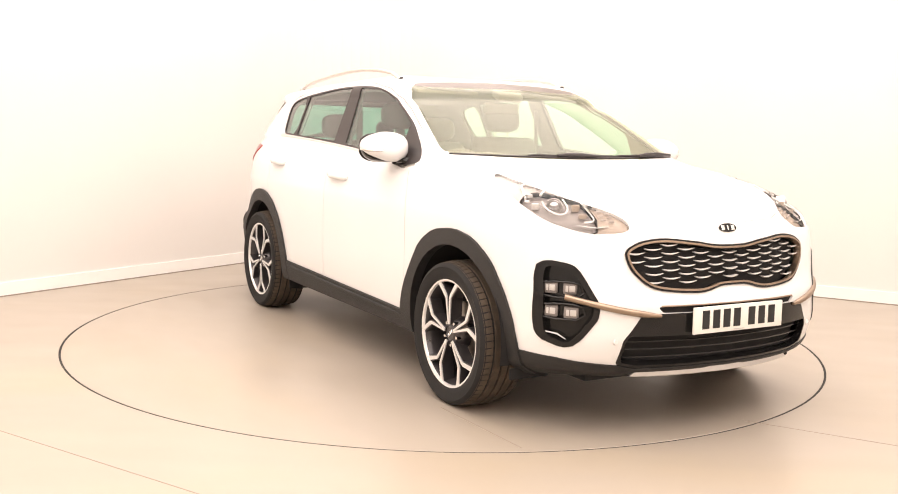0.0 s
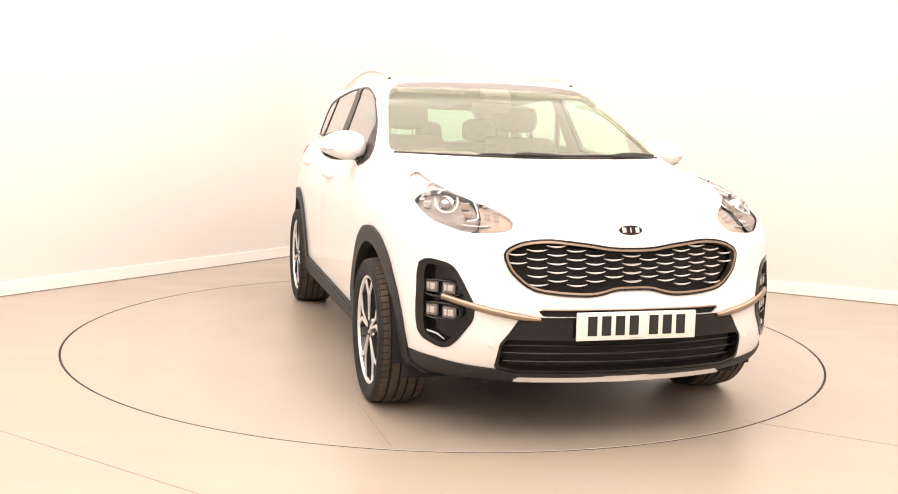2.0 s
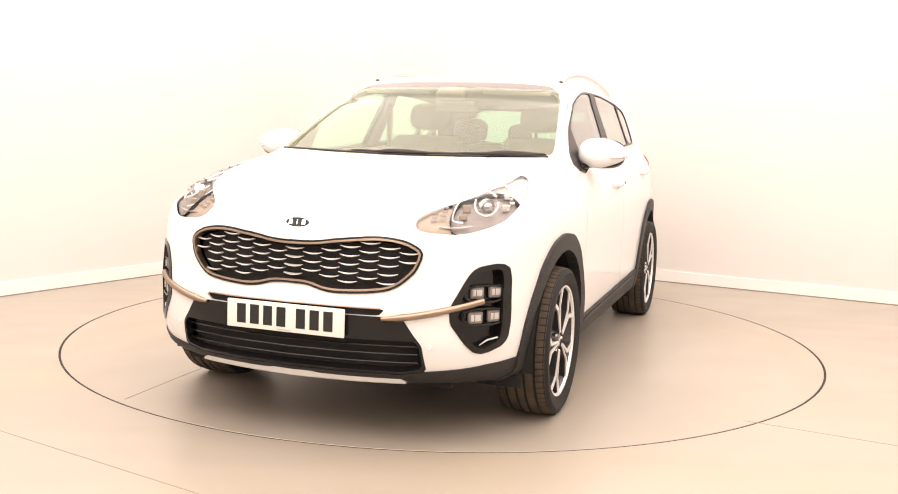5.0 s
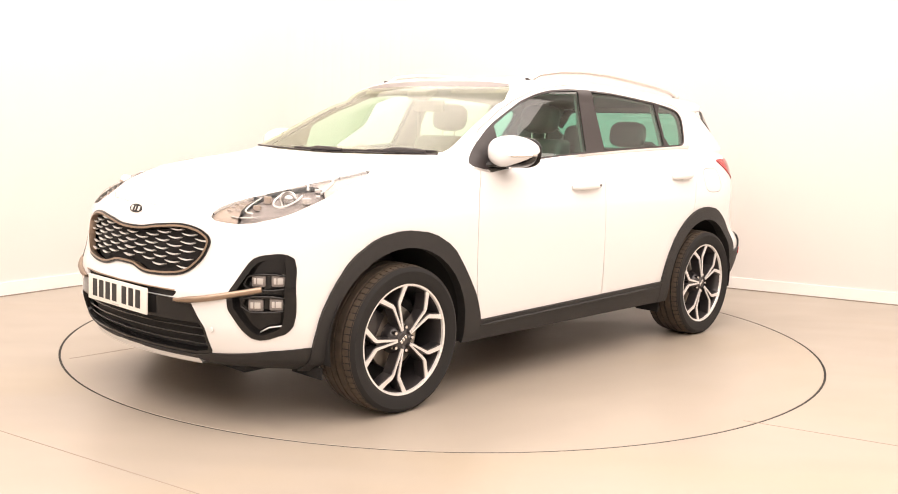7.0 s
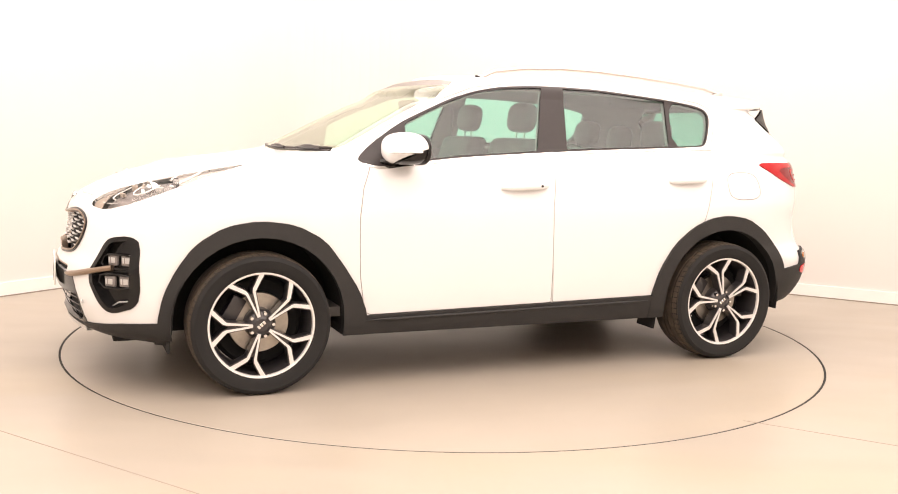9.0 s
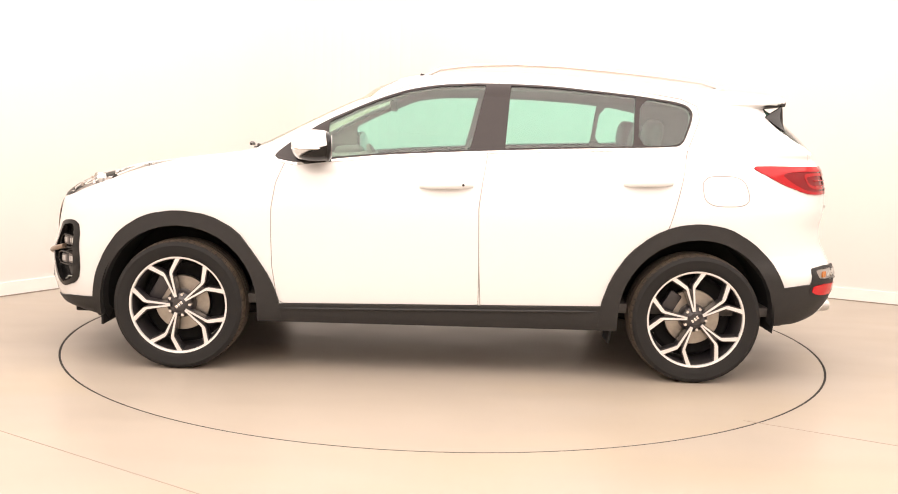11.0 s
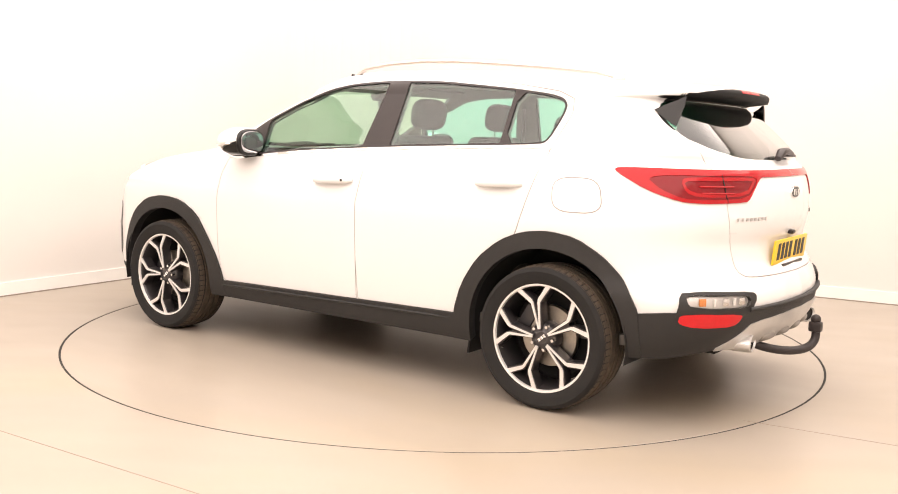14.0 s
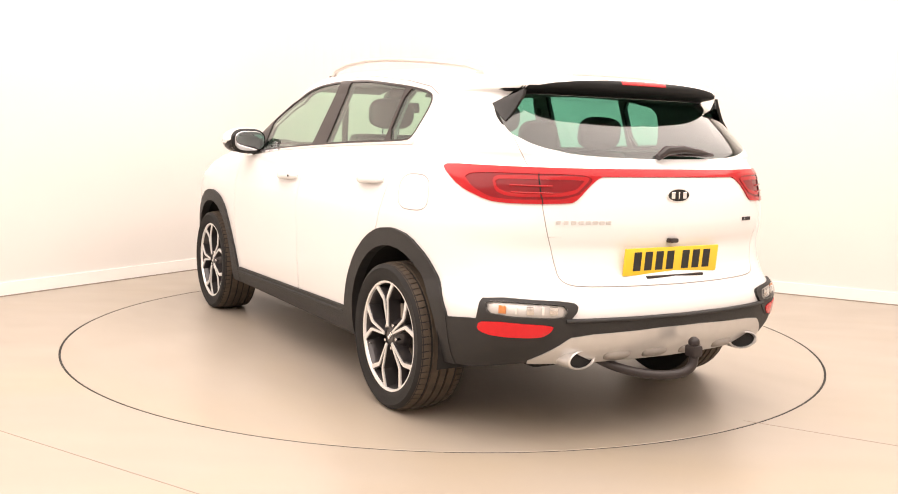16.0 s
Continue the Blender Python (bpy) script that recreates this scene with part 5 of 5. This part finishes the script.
# ---- tail details ----
def tail_parts():
    for s in S2:
        tip = lathe([(.060, -.10), (.066, 0), (.072, .008), (.080, .004), (.083, -.02), (.083, -.10)], 40)
        inner = lathe([(.0001, -.008), (.060, -.008), (.067, .0)], 40)
        m = pose(-2.158, s * .465, .363, 0, 0, 90 + 8 * s) @ Matrix.Diagonal((1, 1, .50, 1))
        for bm in (tip, inner):
            bm.transform(m)
        e = part("exhaust_tip", tip, M_SILVER, rear_bumper, "oval satin silver exhaust trim")
        part("exhaust_pipe", inner, M_LINER, e)
        # blade beside the rear window, from the spoiler's end down the edge of the glass
        rim = [(-1.712, .644, 1.386), (-1.760, .612, 1.412), (-1.800, .582, 1.432), (-1.826, .562, 1.450), (-1.828, .568, 1.425), (-1.824, .590, 1.385), (-1.820, .614, 1.348),
               (-1.820, .646, 1.312), (-1.785, .650, 1.333), (-1.745, .648, 1.36)]
        mid = Vector([sum(c) / len(rim) for c in zip(*rim)]) + Vector((0, .006, 0))
        bm = bmesh.new()
        out_ring = [bm.verts.new((x, s * y, z)) for x, y, z in rim]
        in_ring = [bm.verts.new((x + .004, s * (y - .016), z)) for x, y, z in rim]
        mo, mi = bm.verts.new((mid.x, s * mid.y, mid.z)), bm.verts.new((mid.x, s * (mid.y - .022), mid.z))
        for k in range(len(rim)):
            n = (k + 1) % len(rim)
            bm.faces.new((out_ring[k], out_ring[n], mo))
            bm.faces.new((in_ring[n], in_ring[k], mi))
            bm.faces.new((out_ring[k], in_ring[k], in_ring[n], out_ring[n]))
        part("rear_fin", bm, M_GLOSS, tailgate, "gloss black fin beside the rear window")
        # bulb and dividers behind the reversing lens
        for y, w, material in ((.775, .030, M_AMBER), (.735, .010, M_LED), (.690, .030, M_CHROME), (.645, .012, M_LED), (.605, .034, M_CHROME)):
            part("lamp_cell", box(.010, w, .032, pose(rear_x(y, .57) - .004, s * y, .570, 0, 0, -s * math.degrees(math.atan((rear_x(y + .02, .57) - rear_x(y - .02, .57)) / .04))), .003, 2), material, rear_bumper)
        # rounded ledge on top of the lower bumper
        pts = [(rear_x(y, .532) - .010, s * y, .530) for y in np.linspace(0, .56, 12)]
        part("bumper_ledge", tube(pts, .013, 10, .7), M_CLAD, rear_bumper, "black plastic ledge of the rear bumper", angle=70)
    # Grey ovals paint the shade of the recesses onto the skid plate.
    for y in (-.31, -.10, .10, .29):
        slope = math.degrees(math.atan((rear_x(y + .03, .39) - rear_x(y - .03, .39)) / .06))
        bm = oval_body(.030, .068, .034, 3.4, 24, 14)
        part("diffuser_slot_shade", bm, M_RECESS_SHADE, rear_bumper, "oval on the skid plate, greyed as the shade of a recess").matrix_basis = pose(rear_x(y, .385) + .010, y, .382, 0, 28, -slope)
    # product lettering as plain bars
    for i in range(8):
        y = .560 - .030 * i
        part("letter_bar", box(.003, .025, .015, pose(rear_x(y, .915) - .002, y, .915), .001, 1), M_SILVER, tailgate)
    for i, w in enumerate((.014, .014, .024)):
        y = -.447 - .024 * i
        part("letter_bar", box(.004, w, .016, pose(rear_x(y, .912) - .002, y, .912), .001, 1), M_PILLAR, tailgate)
    part("rear_camera", box(.03, .05, .02, pose(-2.175, 0.02, .835), .008), M_PILLAR, tailgate)
    # rear wiper
    cover = [(-2.098, .055, 1.178), (-2.10, .01, 1.207), (-2.096, -.08, 1.214), (-2.085, -.20, 1.203), (-2.075, -.29, 1.192)]
    part("rear_wiper", tube(cover, [.016, .024, .020, .014, .006], 10, .9), M_PILLAR, tailgate, "black rear wiper")
    blade = [(-2.090 + .02 * abs(y), y, 1.190) for y in np.linspace(.05, -.28, 7)]
    part("wiper_blade", tube(blade, .006, 6), M_PILLAR, tailgate)
    for z in (1.058, 1.030):
        for s in S2:
            pts = [(rear_x(y, z) - .006, s * y, z) for y in np.linspace(.58, .715, 8)]
            part("lamp_line", tube(pts, .004, 6), M_RED, [o for o in car.children if o.name.startswith("tail_light") and o.data.vertices[0].co.y * s > 0][0])
    # dark joint between the two halves of each tail light
    for s in S2:
        pts = []
        for z in np.linspace(.986, 1.127, 9):
            ys = np.linspace(.55, .82, 60)
            y = ys[np.argmin([abs(v + rear_x(v, z) + 1.397 + .29 * (1.13 - z)) for v in ys])]
            pts.append((rear_x(y, z) - .005, s * y, z))
        part("lamp_joint", tube(pts, .0028, 6), M_GLOSS, [o for o in car.children if o.name.startswith("tail_light") and o.data.vertices[0].co.y * s > 0][0])
    # tow bar
    neck = [(-2.02, .37, .392), (-2.09, .34, .345), (-2.17, .27, .308), (-2.25, .16, .287), (-2.30, .05, .292), (-2.318, .005, .325), (-2.318, 0, .37), (-2.314, 0, .405)]
    tow = part("tow_bar", tube(smooth3(neck), .020, 12), M_PILLAR, car, "black swan-neck tow bar")
    part("tow_ball", oval_body(.024, .024, .024, 2.0, 16, 12), M_PILLAR, tow).location = (-2.313, 0, .425)
    part("tow_collar", box(.06, .05, .05, pose(-2.314, 0, .39), .012), M_PILLAR, tow)
    part("tow_bracket", box(.10, .09, .07, pose(-2.03, .37, .375), .015), M_LINER, car)


tail_parts()


# ---- interior ----
def seat(x, y, width, top, name, label, rests):
    back = box(.13, width, top - .50, None, .05, 4)
    for v in back.verts:
        k = (v.co.z + (top - .5) / 2) / (top - .5)
        v.co.y *= 1.0 - .22 * max(0, k - .55)
        v.co.x -= .22 * k
    back.transform(pose(x, y, (top + .50) / 2))
    sb = part(name, back, M_SEAT, car, label)
    part("seat_cushion", box(.55, width, .16, pose(x + .26, y, .58, 0, -6, 0), .06, 4), M_SEAT, sb)
    for ry, hz, w in rests:
        head = oval_body(.048, w / 2, .085, 3.2)
        head.transform(pose(x - .245, y + ry, hz, 0, -8, 0))
        part("headrest", head, M_SEAT, sb, "black padded headrest")
        for k in (-.05, .05):
            part("headrest_post", tube([(x - .235, y + ry + k, top - .08), (x - .24, y + ry + k, hz - .03)], .006, 8), M_CHROME, sb)


def interior():
    seat(-.02, .37, .50, 1.235, "front_seat", "black leather front seat", [(0, 1.352, .27)])
    seat(-.02, -.37, .50, 1.235, "front_seat", "black leather front seat", [(0, 1.352, .27)])
    seat(-.92, 0, 1.28, 1.185, "rear_seat", "black leather rear bench", [(-.40, 1.275, .26), (0, 1.245, .22), (.40, 1.275, .26)])
    dash = box(.50, 1.36, .30, None, .09, 5)
    for v in dash.verts:
        v.co.x -= .12 * (abs(v.co.y) / .68) ** 2
    part("dashboard", dash, M_TRIM, car, "dark soft-touch dashboard").matrix_basis = pose(.74, 0, .955, 0, 4, 0)
    part("dash_binnacle", box(.16, .38, .10, pose(.60, -.37, 1.105), .045, 4), M_TRIM, car)
    ring = bmesh.new()
    n, k = 40, 10
    vs = [[ring.verts.new(((.183 + .016 * math.cos(2 * math.pi * j / k)) * math.cos(2 * math.pi * i / n), (.183 + .016 * math.cos(2 * math.pi * j / k)) * math.sin(2 * math.pi * i / n), .016 * math.sin(2 * math.pi * j / k))) for j in range(k)] for i in range(n)]
    for i in range(n):
        for j in range(k):
            ring.faces.new((vs[i][j], vs[(i + 1) % n][j], vs[(i + 1) % n][(j + 1) % k], vs[i][(j + 1) % k]))
    wheel = part("steering_wheel", ring, M_TRIM, car, "black steering wheel")
    wheel.matrix_basis = pose(.40, -.37, .99, 0, -65, 0)
    part("steering_boss", box(.14, .17, .05, pose(0, 0, -.01), .02, 3), M_TRIM, wheel)
    for a in (90, 270, 180):
        part("steering_spoke", box(.13, .03, .018, pose(.115, 0, -.004), .006), M_TRIM, wheel).matrix_basis = pose(0, 0, 0, 0, 0, a)
    part("rear_view_mirror", box(.03, .24, .065, pose(.30, 0, 1.405, 0, 8, 0), .015, 3), M_TRIM, car, "interior mirror under the windscreen top")
    part("sensor_housing", box(.10, .17, .05, pose(.36, 0, 1.478, 0, 27, 0), .02, 3), M_TRIM, car)
    part("centre_console", box(.9, .22, .30, pose(.22, 0, .62), .05, 3), M_TRIM, car)
    part("parcel_shelf", box(.55, 1.24, .03, pose(-1.55, 0, 1.02), .01), M_TRIM, car)
    part("cabin_floor", box(2.9, 1.60, .05, pose(-.4, 0, .36), .01), M_TRIM, car)
    for s in S2:
        part("sun_visor", box(.16, .40, .02, pose(.22, s * .36, 1.500, 0, 12, 0), .008), M_HEADLINER, car)
        part("seat_belt", tube([(-.27, s * .655, 1.42), (-.26, s * .655, 1.1), (-.25, s * .66, .7)], .020, 8, .2), M_TRIM, car)


interior()


def motions():
    """The turntable and the car turn together, clockwise from above."""
    offset = Vector((0.0367, 0.1529, 0))
    angles = ((0.0, -59.88), (0.5, -60.84), (1.0, -63.54), (1.5, -67.66), (2.0, -73.66), (2.5, -79.47), (3.0, -85.74), (3.5, -91.58),
              (4.0, -97.87), (4.5, -103.62), (5.0, -109.86), (5.5, -115.75), (6.0, -121.63), (6.5, -127.52), (7.0, -133.41), (7.5, -139.29),
              (8.0, -145.37), (8.5, -151.04), (9.0, -157.04), (9.5, -162.76), (10.0, -168.46), (10.5, -174.16), (11.0, -179.84), (11.5, -185.42),
              (12.0, -191.3), (12.5, -197.06), (13.0, -203.17), (13.5, -208.99), (14.0, -215.06), (14.5, -220.79), (15.0, -226.97), (15.5, -232.76),
              (16.0, -238.93))
    car_rows, disc_rows = [], []
    for t, a in angles:
        p = Matrix.Rotation(radians(a), 3, "Z") @ offset
        car_rows.append((t, pose(p.x, p.y, 0.0, 0, 0, a)))
        disc_rows.append((t, pose(0, 0, 0, 0, 0, a)))
    walk(turntable, disc_rows)
    walk(car, car_rows)


motions()
